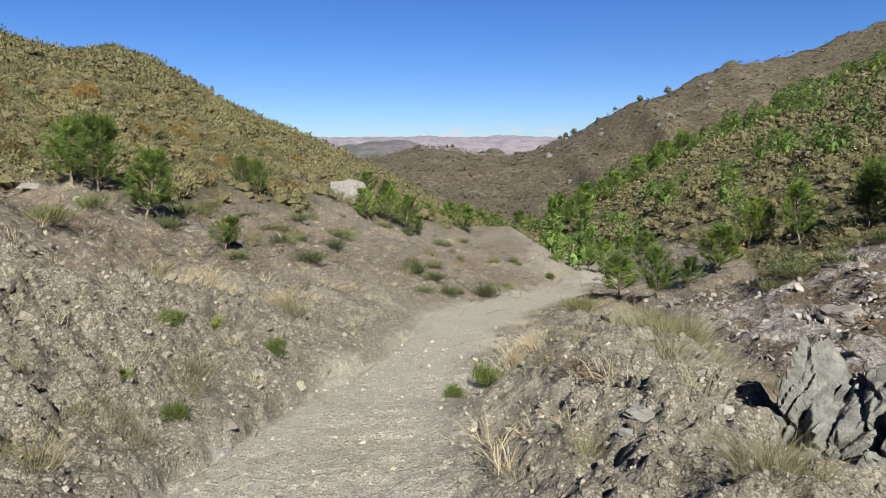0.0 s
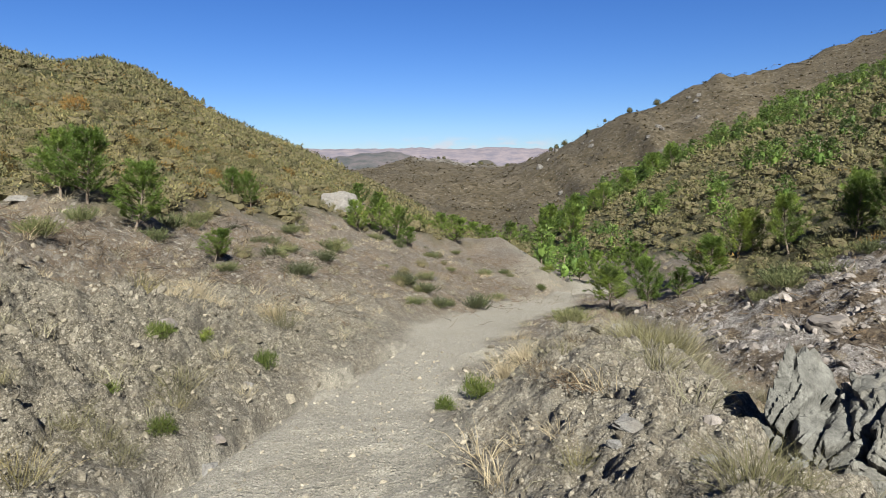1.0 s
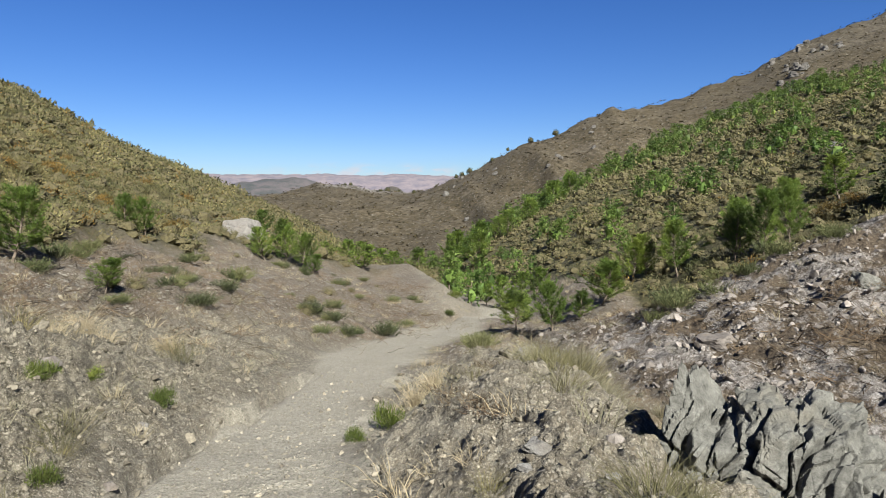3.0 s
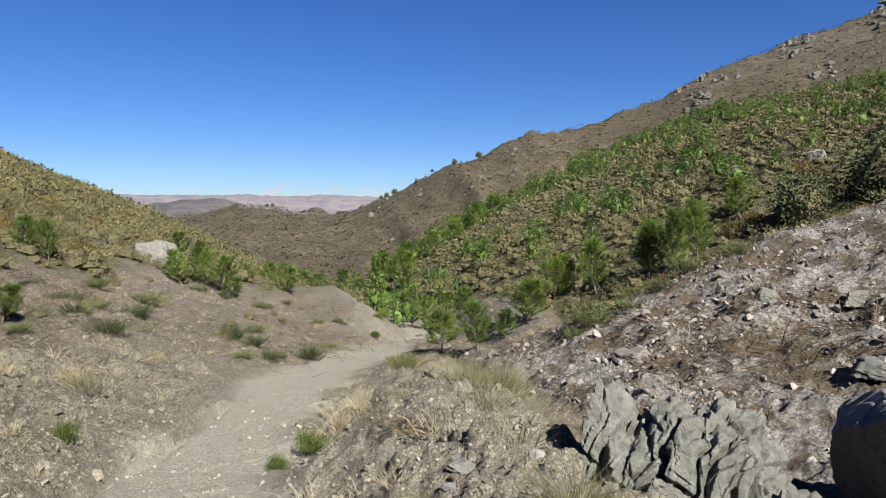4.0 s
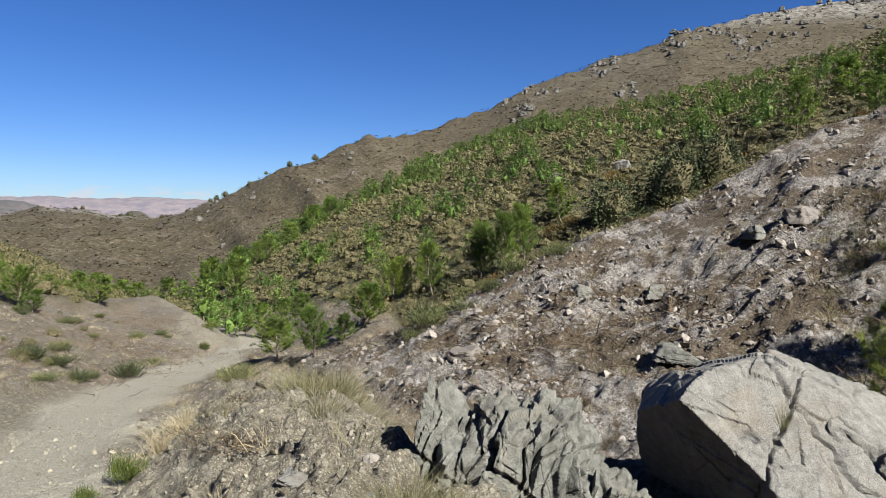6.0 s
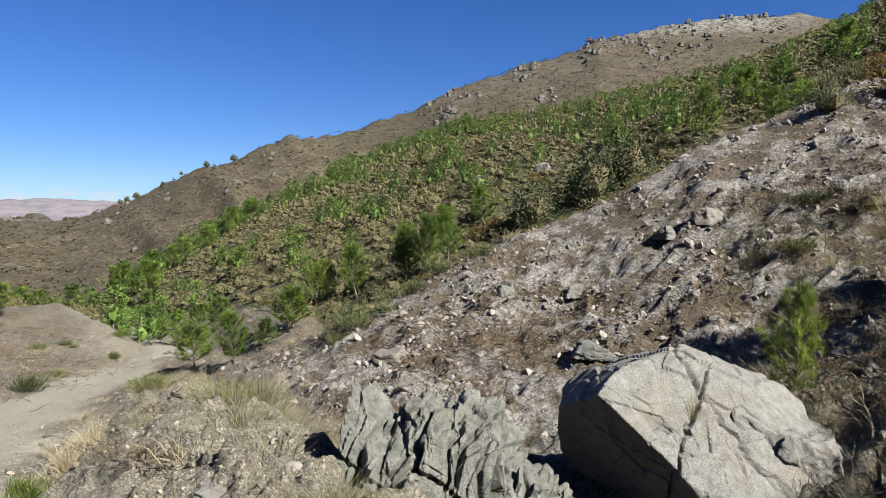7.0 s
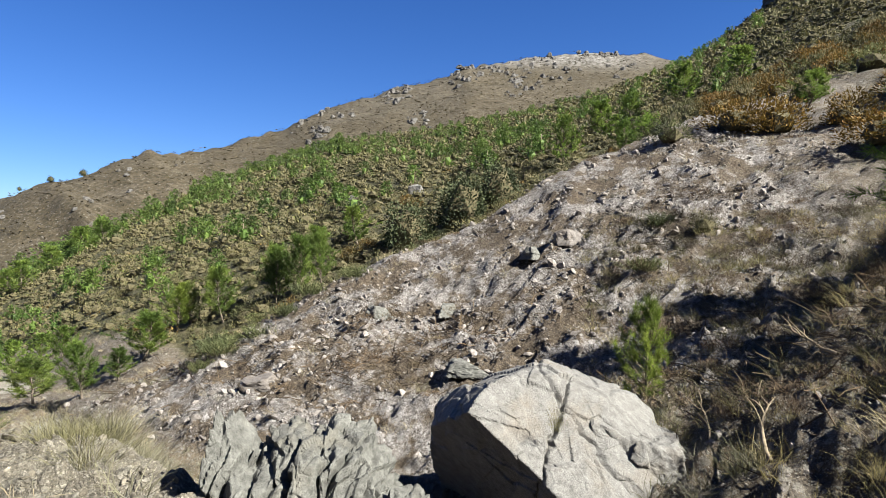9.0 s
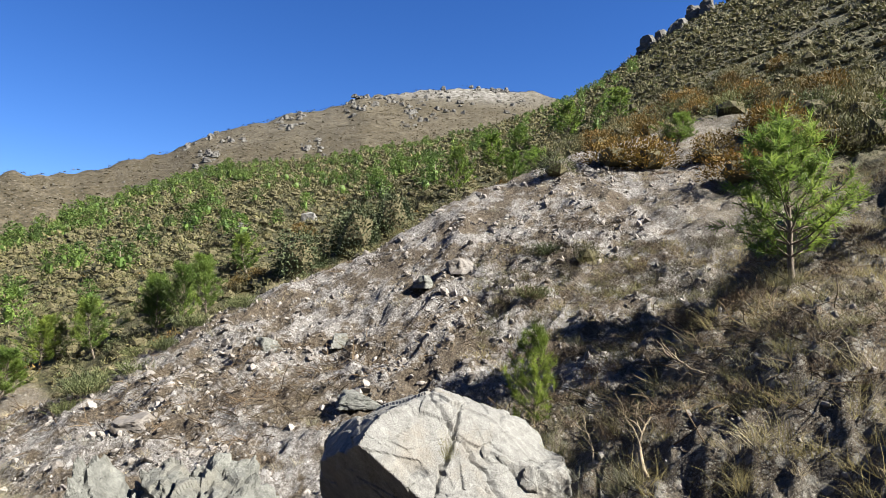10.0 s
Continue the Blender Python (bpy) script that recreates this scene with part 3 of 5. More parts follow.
ground = new("ground", build_ground())
ground.data.materials.append(EARTH)
tagged(ground, "stony grey track and bare slopes in a scrub-covered mountain valley", "ground", kind="structure")



# ---- makers of shapes: each gives corners and triangles ----
def tri_mesh(name, v, t, mat, smooth=False):
    mesh = bpy.data.meshes.new(name)
    v, t = np.asarray(v, np.float32), np.asarray(t, np.int32)
    mesh.vertices.add(len(v))
    mesh.vertices.foreach_set("co", v.ravel())
    mesh.loops.add(t.size)
    mesh.loops.foreach_set("vertex_index", t.ravel())
    mesh.polygons.add(len(t))
    mesh.polygons.foreach_set("loop_start", np.arange(len(t), dtype=np.int32) * 3)
    mesh.polygons.foreach_set("use_smooth", np.full(len(t), smooth))
    mesh.update(calc_edges=True)
    mesh.materials.append(mat)
    return mesh


def joined(pieces):
    vs, ts, n = [], [], 0
    for v, t in pieces:
        vs.append(v), ts.append(np.asarray(t) + n)
        n += len(v)
    return np.concatenate(vs), np.concatenate(ts)


def unit(v):
    return v / np.maximum(np.linalg.norm(v, axis=-1, keepdims=True), 1e-9)


def sprigs(rng, base, way, length, width, cross=True):
    """Small pointed leaves from base along way: one diamond each, or two crossed."""
    n = len(base)
    length, width = np.broadcast_to(length, n)[:, None], np.broadcast_to(width, n)[:, None]
    way = unit(way)
    side = unit(np.cross(way, unit(rng.normal(size=(n, 3)))))
    other = np.cross(way, side)
    out = []
    for s in (side, other)[: 2 if cross else 1]:
        corners = np.stack([base, base + way * length * 0.5 + s * width * 0.5, base + way * length, base + way * length * 0.5 - s * width * 0.5], 1)
        first = np.arange(n)[:, None] * 4
        out.append((corners.reshape(-1, 3), np.concatenate([first + np.array([0, 1, 2]), first + np.array([0, 2, 3])])))
    return joined(out)


def needles(rng, base, way, length, width):
    """One slim triangle each."""
    n = len(base)
    way = unit(way)
    side = unit(np.cross(way, unit(rng.normal(size=(n, 3))))) * np.broadcast_to(width, n)[:, None] / 2
    corners = np.stack([base - side, base + side, base + way * np.broadcast_to(length, n)[:, None]], 1)
    return corners.reshape(-1, 3), np.arange(n * 3).reshape(n, 3)


def tube(path, radii, sides=6):
    path, radii = np.asarray(path, float), np.asarray(radii, float)
    n = len(path)
    ahead = unit(np.gradient(path, axis=0))
    up = np.where(np.abs(ahead[:, 2:3]) > 0.9, np.array([[1.0, 0, 0]]), np.array([[0, 0, 1.0]]))
    a = unit(np.cross(ahead, up))
    b = np.cross(ahead, a)
    turn = np.linspace(0, 2 * math.pi, sides, endpoint=False)
    ring = path[:, None] + radii[:, None, None] * (a[:, None] * np.cos(turn)[None, :, None] + b[:, None] * np.sin(turn)[None, :, None])
    v = ring.reshape(-1, 3)
    i = np.arange(n * sides).reshape(n, sides)
    j = np.roll(i, -1, axis=1)
    t = np.concatenate([np.stack([i[:-1], j[:-1], j[1:]], -1).reshape(-1, 3), np.stack([i[:-1], j[1:], i[1:]], -1).reshape(-1, 3)])
    cap = np.stack([np.full(sides - 2, i[-1, 0]), i[-1, 1:-1], i[-1, 2:]], -1)
    return v, np.concatenate([t, cap])


def bent(rng, start, way, length, steps=5, sag=0.15, rise=0.0):
    pts, p, d = [np.array(start, float)], np.array(start, float), np.array(way, float) / np.linalg.norm(way)
    for _ in range(steps):
        d = d + rng.normal(size=3) * sag + np.array([0, 0, rise])
        d /= np.linalg.norm(d)
        p = p + d * length / steps
        pts.append(p)
    return np.array(pts)


def pine_shapes(seed, tufts=700, per=18, bare=0.2, thin=0.008, sides=4, long=0.07):
    """A young pine one metre tall: trunk with limbs, side shoots, and needles in brushes along the shoots."""
    rng = np.random.default_rng(seed)
    trunk = bent(rng, (0, 0, -0.04), (0.06 * rng.normal(), 0.06 * rng.normal(), 1), 0.98, 8, 0.05)
    wood = [tube(trunk, np.linspace(0.019, 0.004, len(trunk)), sides + 2)]
    tips, heads = [], []
    whorls = np.linspace(bare, 0.93, 10)
    lean = rng.uniform(0, 6.28)
    for k, h in enumerate(whorls):
        count = rng.integers(4, 7)
        turn0 = rng.random() * 6.28
        swell = min(1.0, 0.55 + (h - bare) / 0.3) * (1 - h) ** 0.62
        for c in range(count):
            turn = turn0 + c * 6.28 / count + rng.normal() * 0.3
            reach = (0.50 * swell + 0.05) * rng.uniform(0.65, 1.15) * (1 + 0.18 * math.cos(turn - lean))
            at = h * (len(trunk) - 1)
            lo = int(at)
            root = trunk[lo] + (trunk[min(lo + 1, len(trunk) - 1)] - trunk[lo]) * (at - lo)
            limb = bent(rng, root, (math.cos(turn), math.sin(turn), 0.2 + 0.7 * h), reach, 4, 0.10, 0.13)
            if sides > 3 or k < 2:
                wood.append(tube(limb, np.linspace(0.008 * (1.15 - h), 0.002, len(limb)), sides))
            for f in (0.4, 0.55, 0.7, 0.85, 1.0):
                i = f * (len(limb) - 1)
                lo2 = min(int(i), len(limb) - 2)
                p = limb[lo2] + (limb[lo2 + 1] - limb[lo2]) * (i - lo2)
                d = (limb[lo2 + 1] - limb[lo2]) / np.linalg.norm(limb[lo2 + 1] - limb[lo2])
                tips.append(p), heads.append(d)
                for _ in range(3 if f > 0.5 else 1):
                    off = unit(np.array([d * 0.8 + rng.normal(size=3) * 0.55 + [0, 0, 0.35]]))[0]
                    tips.append(p + off * rng.uniform(0.04, 0.10)), heads.append(off)
    for f in (0.88, 0.94, 1.0):
        p = trunk[0] + (trunk[-1] - trunk[0]) * f
        for _ in range(4):
            tips.append(p), heads.append(unit(np.array([[0, 0, 1.0] + rng.normal(size=3) * 0.3]))[0])
    tips, heads = np.array(tips), np.array(heads)
    keep = rng.permutation(len(tips))[:tufts]
    tips, heads = np.repeat(tips[keep], per, 0), np.repeat(heads[keep], per, 0)
    ways = heads * 0.9 + unit(rng.normal(size=tips.shape)) * 0.9 + np.array([0, 0, 0.1])
    crown = needles(rng, tips - heads * rng.uniform(0, 0.08, (len(tips), 1)), ways, rng.uniform(0.6, 1.1, len(tips)) * long, thin)
    return joined(wood), crown


def dome(rng, n, flat=1.0, hollow=0.55):
    d = unit(rng.normal(size=(n, 3)))
    d[:, 2] = np.abs(d[:, 2])
    r = rng.uniform(hollow, 1.0, (n, 1))
    lump = 1 + 0.22 * np.sin(d[:, :1] * 5 + 1) * np.cos(d[:, 1:2] * 4 + 2)
    return d * r * lump * np.array([0.5, 0.5, flat]), d


def shrub_shape(seed, leaves=260, flat=0.75, upright=0.5, long=0.16, wide=0.05):
    """A shrub one metre across, of several bunches."""
    rng = np.random.default_rng(seed)
    p, d = dome(rng, leaves, flat * 0.85, 0.25)
    bunch = rng.uniform(-1, 1, (9, 3)) * np.array([0.4, 0.4, 0.25 * flat]) + np.array([0, 0, 0.3 * flat])
    pull = bunch[rng.integers(0, 9, leaves)]
    p = p * np.array([0.62, 0.62, 0.6]) + pull * np.array([0.75, 0.75, 0.9])
    p[:, 2] = np.maximum(p[:, 2], 0.0)
    return needles(rng, p, d * 0.7 + rng.normal(size=d.shape) * 0.4 + np.array([0, 0, upright]), rng.uniform(0.6, 1.3, leaves) * long, wide)


def spike_shape(seed, stems=150, flat=0.8):
    """An upright bushy herb, one metre across: stems that carry short sprigs."""
    rng = np.random.default_rng(seed)
    root = rng.normal(size=(stems, 3)) * np.array([0.16, 0.16, 0])
    way = unit(np.concatenate([root[:, :2] * 2.6, np.full((stems, 1), 1.0)], 1) + rng.normal(size=(stems, 3)) * 0.12)
    size = rng.uniform(0.55, 1.0, stems) * flat
    bits = [sprigs(rng, root, way, size, 0.02, False)]
    for f in (0.3, 0.5, 0.7, 0.85):
        p = root + way * (size * f)[:, None]
        bits.append(sprigs(rng, np.repeat(p, 2, 0), np.repeat(way, 2, 0) + rng.normal(size=(stems * 2, 3)) * 0.45, 0.11, 0.022, False))
    return joined(bits)


def grass_shape(seed, blades=320, spread=0.13, lean=0.34, wide=0.0075):
    """A tuft one metre tall."""
    rng = np.random.default_rng(seed)
    root = rng.normal(size=(blades, 3)) * np.array([spread, spread, 0])
    out = np.concatenate([root[:, :2] * 2.0 + rng.normal(size=(blades, 2)) * lean * 0.5, np.ones((blades, 1))], 1)
    way = unit(out)
    size = rng.uniform(0.45, 1.05, (blades, 1))
    side = unit(np.cross(way, rng.normal(size=(blades, 3)))) * wide * 0.5
    mid_ = root + way * size * 0.55
    tip = mid_ + unit(way + np.concatenate([out[:, :2] * 0.9, np.full((blades, 1), -0.25)], 1)) * size * 0.5
    v = np.stack([root - side, root + side, mid_ + side * 0.8, mid_ - side * 0.8, tip], 1).reshape(-1, 3)
    first = np.arange(blades)[:, None] * 5
    t = np.concatenate([first + np.array([0, 1, 2]), first + np.array([0, 2, 3]), first + np.array([3, 2, 4])])
    return v, t


GOLD = (1 + 5**0.5) / 2
ICO_V = unit(np.array([(-1, GOLD, 0), (1, GOLD, 0), (-1, -GOLD, 0), (1, -GOLD, 0), (0, -1, GOLD), (0, 1, GOLD), (0, -1, -GOLD), (0, 1, -GOLD), (GOLD, 0, -1), (GOLD, 0, 1), (-GOLD, 0, -1), (-GOLD, 0, 1)], float))
ICO_T = np.array([(0, 11, 5), (0, 5, 1), (0, 1, 7), (0, 7, 10), (0, 10, 11), (1, 5, 9), (5, 11, 4), (11, 10, 2), (10, 7, 6), (7, 1, 8), (3, 9, 4), (3, 4, 2), (3, 2, 6), (3, 6, 8), (3, 8, 9), (4, 9, 5), (2, 4, 11), (6, 2, 10), (8, 6, 7), (9, 8, 1)])


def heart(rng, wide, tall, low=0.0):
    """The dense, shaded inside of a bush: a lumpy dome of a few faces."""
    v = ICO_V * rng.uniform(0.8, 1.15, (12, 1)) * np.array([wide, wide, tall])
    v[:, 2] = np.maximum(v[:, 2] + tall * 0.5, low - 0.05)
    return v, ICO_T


def turned(rng, n):
    q = rng.normal(size=(n, 4))
    q /= np.linalg.norm(q, axis=1, keepdims=True)
    w, x, y, z = q.T
    return np.stack([np.stack([1 - 2 * (y * y + z * z), 2 * (x * y - z * w), 2 * (x * z + y * w)], -1), np.stack([2 * (x * y + z * w), 1 - 2 * (x * x + z * z), 2 * (y * z - x * w)], -1), np.stack([2 * (x * z - y * w), 2 * (y * z + x * w), 1 - 2 * (x * x + y * y)], -1)], 1)


def stones(rng, x, y, size, sink=0.25):
    """Angular stones lying on the ground at x, y."""
    n = len(x)
    v = ICO_V[None] * rng.uniform(0.6, 1.15, (n, 12, 1)) * np.stack([rng.uniform(0.7, 1.3, n), rng.uniform(0.5, 1.0, n), rng.uniform(0.3, 0.75, n)], -1)[:, None]
    v = np.einsum("nij,nkj->nki", turned(rng, n), v) * (size / 2)[:, None, None]
    z = ground_z(x, y) + size * (0.25 - sink)
    v = v + np.stack([x, y, z], -1)[:, None]
    return v.reshape(-1, 3), (np.arange(n)[:, None, None] * 12 + ICO_T[None]).reshape(-1, 3)


def scattered(rng, shapes, x, y, wide, tall, lift=0.0):
    """Copies of some shapes, joined, stood on the ground."""
    pieces = []
    which = rng.integers(0, len(shapes), len(x))
    z = ground_z(x, y) + lift
    spin = rng.uniform(0, 6.28, len(x))
    for k, (v, t) in enumerate(shapes):
        i = np.where(which == k)[0]
        if not len(i):
            continue
        c, s = np.cos(spin[i])[:, None], np.sin(spin[i])[:, None]
        px = (v[None, :, 0] * c - v[None, :, 1] * s) * wide[i][:, None] + x[i][:, None]
        py = (v[None, :, 0] * s + v[None, :, 1] * c) * wide[i][:, None] + y[i][:, None]
        pz = v[None, :, 2] * tall[i][:, None] + z[i][:, None]
        pieces.append((np.stack([px, py, pz], -1).reshape(-1, 3), (np.arange(len(i))[:, None, None] * len(v) + t[None]).reshape(-1, 3)))
    return joined(pieces)


def fan(rng, count, bearings, reach, power=2.0):
    """Places in a sector: bearings in degrees, reach in metres; power 2 spreads them evenly over the ground."""
    b = np.radians(rng.uniform(*bearings, count))
    r = (rng.random(count) * (reach[1] ** power - reach[0] ** power) + reach[0] ** power) ** (1 / power)
    return r * np.sin(b), r * np.cos(b)


def part(name, mesh, parent, label=""):
    ob = new(name, mesh)
    ob.parent = parent
    if label:
        ob["label"] = label
    return ob


def stand(x, y, sink=0.0):
    return float(ground_z(np.array([x], float), np.array([y], float))[0]) - sink


def placed(x, y, wide, tall, spin, sink=0.0, tilt=0.0):
    return Matrix.LocRotScale((x, y, stand(x, y, sink)), Euler((tilt, 0, spin)), (wide, wide, tall))


def rooted(name, x, y, wide, tall, spin, sink=0.0):
    """An empty at a thing's base, scaled to the thing."""
    ob = new(name)
    ob.empty_display_size = 0.1
    ob.matrix_basis = placed(x, y, wide, tall, spin, sink)
    return ob


def stuff(name, shape, mat, label, category):
    return tagged(new(name, tri_mesh(name, *shape, mat)), label, category, kind="stuff")


# ---- boulders ----
LATTICE3 = np.random.default_rng(5).random((64, 64, 64))


def noise3(p):
    i = np.floor(p).astype(np.int64)
    f = p - i
    f = f * f * (3 - 2 * f)
    total = 0.0
    for dx in (0, 1):
        for dy in (0, 1):
            for dz in (0, 1):
                weight = (f[:, 0] if dx else 1 - f[:, 0]) * (f[:, 1] if dy else 1 - f[:, 1]) * (f[:, 2] if dz else 1 - f[:, 2])
                total = total + weight * LATTICE3[(i[:, 0] + dx) % 64, (i[:, 1] + dy) % 64, (i[:, 2] + dz) % 64]
    return 2 * total - 1


def chipped(p, rng, count, span, axis=None, squeeze=1.0):
    """Flat chips: round each of many seeds the surface steps in or out and tilts. Seeds crowd along axis by squeeze."""
    seeds = rng.uniform(-span, span, (count, 3))
    q, s = p, seeds
    if axis is not None:
        q, s = p + np.outer(p @ axis, axis) * (squeeze - 1), seeds + np.outer(seeds @ axis, axis) * (squeeze - 1)
    near = np.empty(len(p), np.int64)
    for a in range(0, len(p), 4000):
        near[a : a + 4000] = ((q[a : a + 4000, None] - s[None]) ** 2).sum(-1).argmin(1)
    tilt = rng.normal(size=(count, 3))
    return rng.uniform(-1, 1, count)[near] + ((p - seeds[near]) * tilt[near]).sum(-1) * 1.2 / span


def lump(bits, planes, centre, seed, rough, layers=None, cells=60, cracks=(), thin=None, soft=1.0, torn=1.0):
    """A facetted block: the space inside some planes, chipped, worn and cracked. planes: outward normal and distance."""
    bm = bmesh.new()
    bmesh.ops.create_icosphere(bm, subdivisions=bits, radius=1.0)
    d = np.array([v.co[:] for v in bm.verts])
    t = np.array([[v.index for v in f.verts] for f in bm.faces])
    bm.free()
    d = unit(d)
    if thin is not None:
        d = unit(d - 0.7 * np.outer(d @ thin, thin))
    # the planes meet in slightly worn edges
    r = np.full(len(d), 1e-300)
    for n, far in planes:
        n = np.array(n, float) / np.linalg.norm(n)
        c = d @ n
        r += np.exp(-110 * np.where(c > 0.02, np.minimum(far / np.maximum(c, 0.02), 5.0), 5.0))
    r = -np.log(r) / 110
    p = d * r[:, None]
    rng = np.random.default_rng(int(seed))
    span = float(np.abs(p).max())
    k = 1.0 / span
    out = 0.5 * noise3(p * 2.2 * k + seed) + 0.3 * noise3(p * 5 * k + seed) + 0.22 * noise3(p * 11 * k) + 0.14 * noise3(p * 24 * k)
    out = out * soft
    axis, squeeze = layers or (None, 1.0)
    out = out + 0.45 * chipped(p, rng, cells, span, axis, squeeze) + 0.34 * chipped(p, rng, cells * 7, span, axis, squeeze) + (1 - soft) * (0.3 * chipped(p, rng, cells * 3, span) + 0.4 * chipped(p, rng, cells * 14, span, axis, squeeze))
    for n, at, lo, hi in cracks:
        n = np.array(n, float) / np.linalg.norm(n)
        off = np.abs(p @ n - at + 0.05 * noise3(p * 3.5) + 0.03 * noise3(p * 12 + 5))
        run = 0.5 + 0.5 * noise3(p * 2.0 + at * 9)
        out = out - torn * np.clip(1 - off / 0.026, 0, 1) * np.clip((run - lo) / (hi - lo), 0, 1)
    if layers:
        s = p @ axis * 7 * k + 1.6 * noise3(p * 2.5 * k) + 0.5 * noise3(p * 7 * k)
        out = out + 0.30 * ((s % 1.0) - 0.5) * np.clip(0.5 + 1.2 * noise3(p * 3 * k + 7), 0, 1)
    for _ in range(1):
        total, times = np.zeros(len(d)), np.zeros(len(d))
        for a, b in ((0, 1), (1, 2), (2, 0)):
            total += np.bincount(t[:, a], out[t[:, b]], len(d)) + np.bincount(t[:, b], out[t[:, a]], len(d))
            times += np.bincount(t[:, a], minlength=len(d)) + np.bincount(t[:, b], minlength=len(d))
        out = 0.75 * out + 0.25 * total / times
    p = p + d * (out * rough)[:, None]
    return p + np.array(centre), t


def facing(bearing):
    """Axes at a bearing: to the right, towards the track's head, up."""
    b = radians(bearing)
    return np.array([math.cos(b), -math.sin(b), 0]), np.array([-math.sin(b), -math.cos(b), 0]), np.array([0, 0, 1.0])


def framed(axes, *n):
    return tuple(sum(c * a for c, a in zip(n, axes)))


def boulder(label, mat, x, y, parts):
    """A boulder and the blocks it is split into."""
    ob = new("boulder")
    ob.empty_display_size = 0.1
    ob.location = (x, y, stand(x, y))
    for name, (v, t) in parts:
        part(name, tri_mesh(name, v - np.array(ob.location), t, mat), ob)
    return tagged(ob, label, "boulder")


AX2 = facing(59)
BIG = [(framed(AX2, -0.60, 0.68, -0.56), 0.56), (framed(AX2, 0.42, 0.62, 0.66), 0.66), (framed(AX2, 0.66, 0.25, 0.70), 0.90), (framed(AX2, 0.40, 0.05, 0.92), 0.86), (framed(AX2, -0.35, -0.1, 0.93), 0.90), (framed(AX2, -0.66, 0.1, 0.72), 0.98), (framed(AX2, 0.15, 0.1, 1), 0.88),
       (framed(AX2, 0.97, 0.1, 0.2), 1.30), (framed(AX2, -1, 0, 0), 1.28), (framed(AX2, 0, -1, 0.2), 0.9), (framed(AX2, 0, 0, -1), 1.0), (framed(AX2, 0.3, 0.95, -0.05), 1.02)]
SIDE = [(framed(AX2, 1, 0.1, 0.35), 0.40), (framed(AX2, -1, 0, 0), 0.6), (framed(AX2, 0.1, 1, 0.4), 0.42), (framed(AX2, 0, -1, 0), 0.5), (framed(AX2, 0.3, 0.1, 1), 0.42), (framed(AX2, 0, 0, -1), 0.7)]
boulder("large pale limestone boulder with deep cracks and one shaded face", LIMESTONE, 6.08, 3.79, [("block", lump(7, BIG, (6.08, 3.79, -0.80), 3.0, 0.060, None, 70, ((framed(AX2, 0.74, 0.0, 0.67), 0.62, 0.2, 0.5), (framed(AX2, 0.97, 0.1, -0.25), 0.16, 0.3, 0.6), (framed(AX2, 0.9, 0.3, 0.2), 0.80, 0.3, 0.6)), None, 0.5, 1.2)), ("broken_flank", lump(6, SIDE, (6.77, 2.76, -1.0), 8.0, 0.09, None, 40, ((framed(AX2, 0.6, 0.2, 0.7), 0.1, 0.2, 0.5),)))])

AX1 = facing(37)
FOLIATION = np.array(framed(AX1, 0.91, 0.14, -0.40))
FOLIATION /= np.linalg.norm(FOLIATION)
TORN = tuple((tuple(FOLIATION * c + np.array(framed(AX1, 0, s_, 0))), at, 0.15, 0.45) for at, c, s_ in ((-0.27, 1, 0.1), (-0.12, 1, -0.15), (0.05, 1, 0.2), (0.17, 1, -0.1), (0.30, 1, 0.1))) + ((framed(AX1, 0.5, 0.2, 0.85), 0.12, 0.4, 0.6), (framed(AX1, -0.2, 0.5, 0.85), -0.02, 0.4, 0.6))


def block(bits, right, toward, z, seed, *planes):
    """One splintered block of the schist: place of its heart, and planes as across, towards the track, up, distance."""
    o = np.array([2.42, 3.16, z]) + (right * 1.12 - 0.07) * AX1[0] + toward * AX1[1]
    return lump(bits, [(framed(AX1, *n), far) for *n, far in planes] + [(framed(AX1, 0, -1, 0.1), 0.34), (framed(AX1, 0, 0, -1), 0.75)], o, seed, 0.080, (FOLIATION, 2.6), 70, TORN, None, 0.12, 0.9)


boulder("jagged grey schist boulder of steep splintered layers", SCHIST, 2.42, 3.16, [
    ("block", block(7, 0.20, 0.0, -0.10, 203, (-0.9, 0.2, 0.3, 0.40), (0.85, 0.25, 0.5, 0.40), (0.1, 0.1, 1, 0.42), (-0.3, 0.3, 0.9, 0.44), (0.1, 0.9, 0.45, 0.36), (-0.1, 1, -0.1, 0.42))),
    ("block", block(6, -0.33, 0.04, 0.0, 201, (-0.97, 0.0, 0.22, 0.19), (0.8, 0.2, 0.55, 0.24), (0.35, 0.1, 0.95, 0.50), (-0.6, 0.2, 0.8, 0.47), (0.1, 0.9, 0.4, 0.22), (-0.5, 0.85, 0.1, 0.24))),
    ("block", block(6, -0.16, 0.12, -0.10, 205, (-0.9, 0.3, 0.3, 0.24), (0.8, 0.2, 0.5, 0.28), (0.2, 0.2, 1, 0.28), (0.1, 0.9, 0.5, 0.24))),
    ("block", block(6, 0.60, 0.06, -0.38, 207, (-0.9, 0.3, 0.3, 0.3), (0.8, 0.2, 0.6, 0.26), (0.3, 0.2, 1, 0.30), (0.1, 0.9, 0.5, 0.32)))])



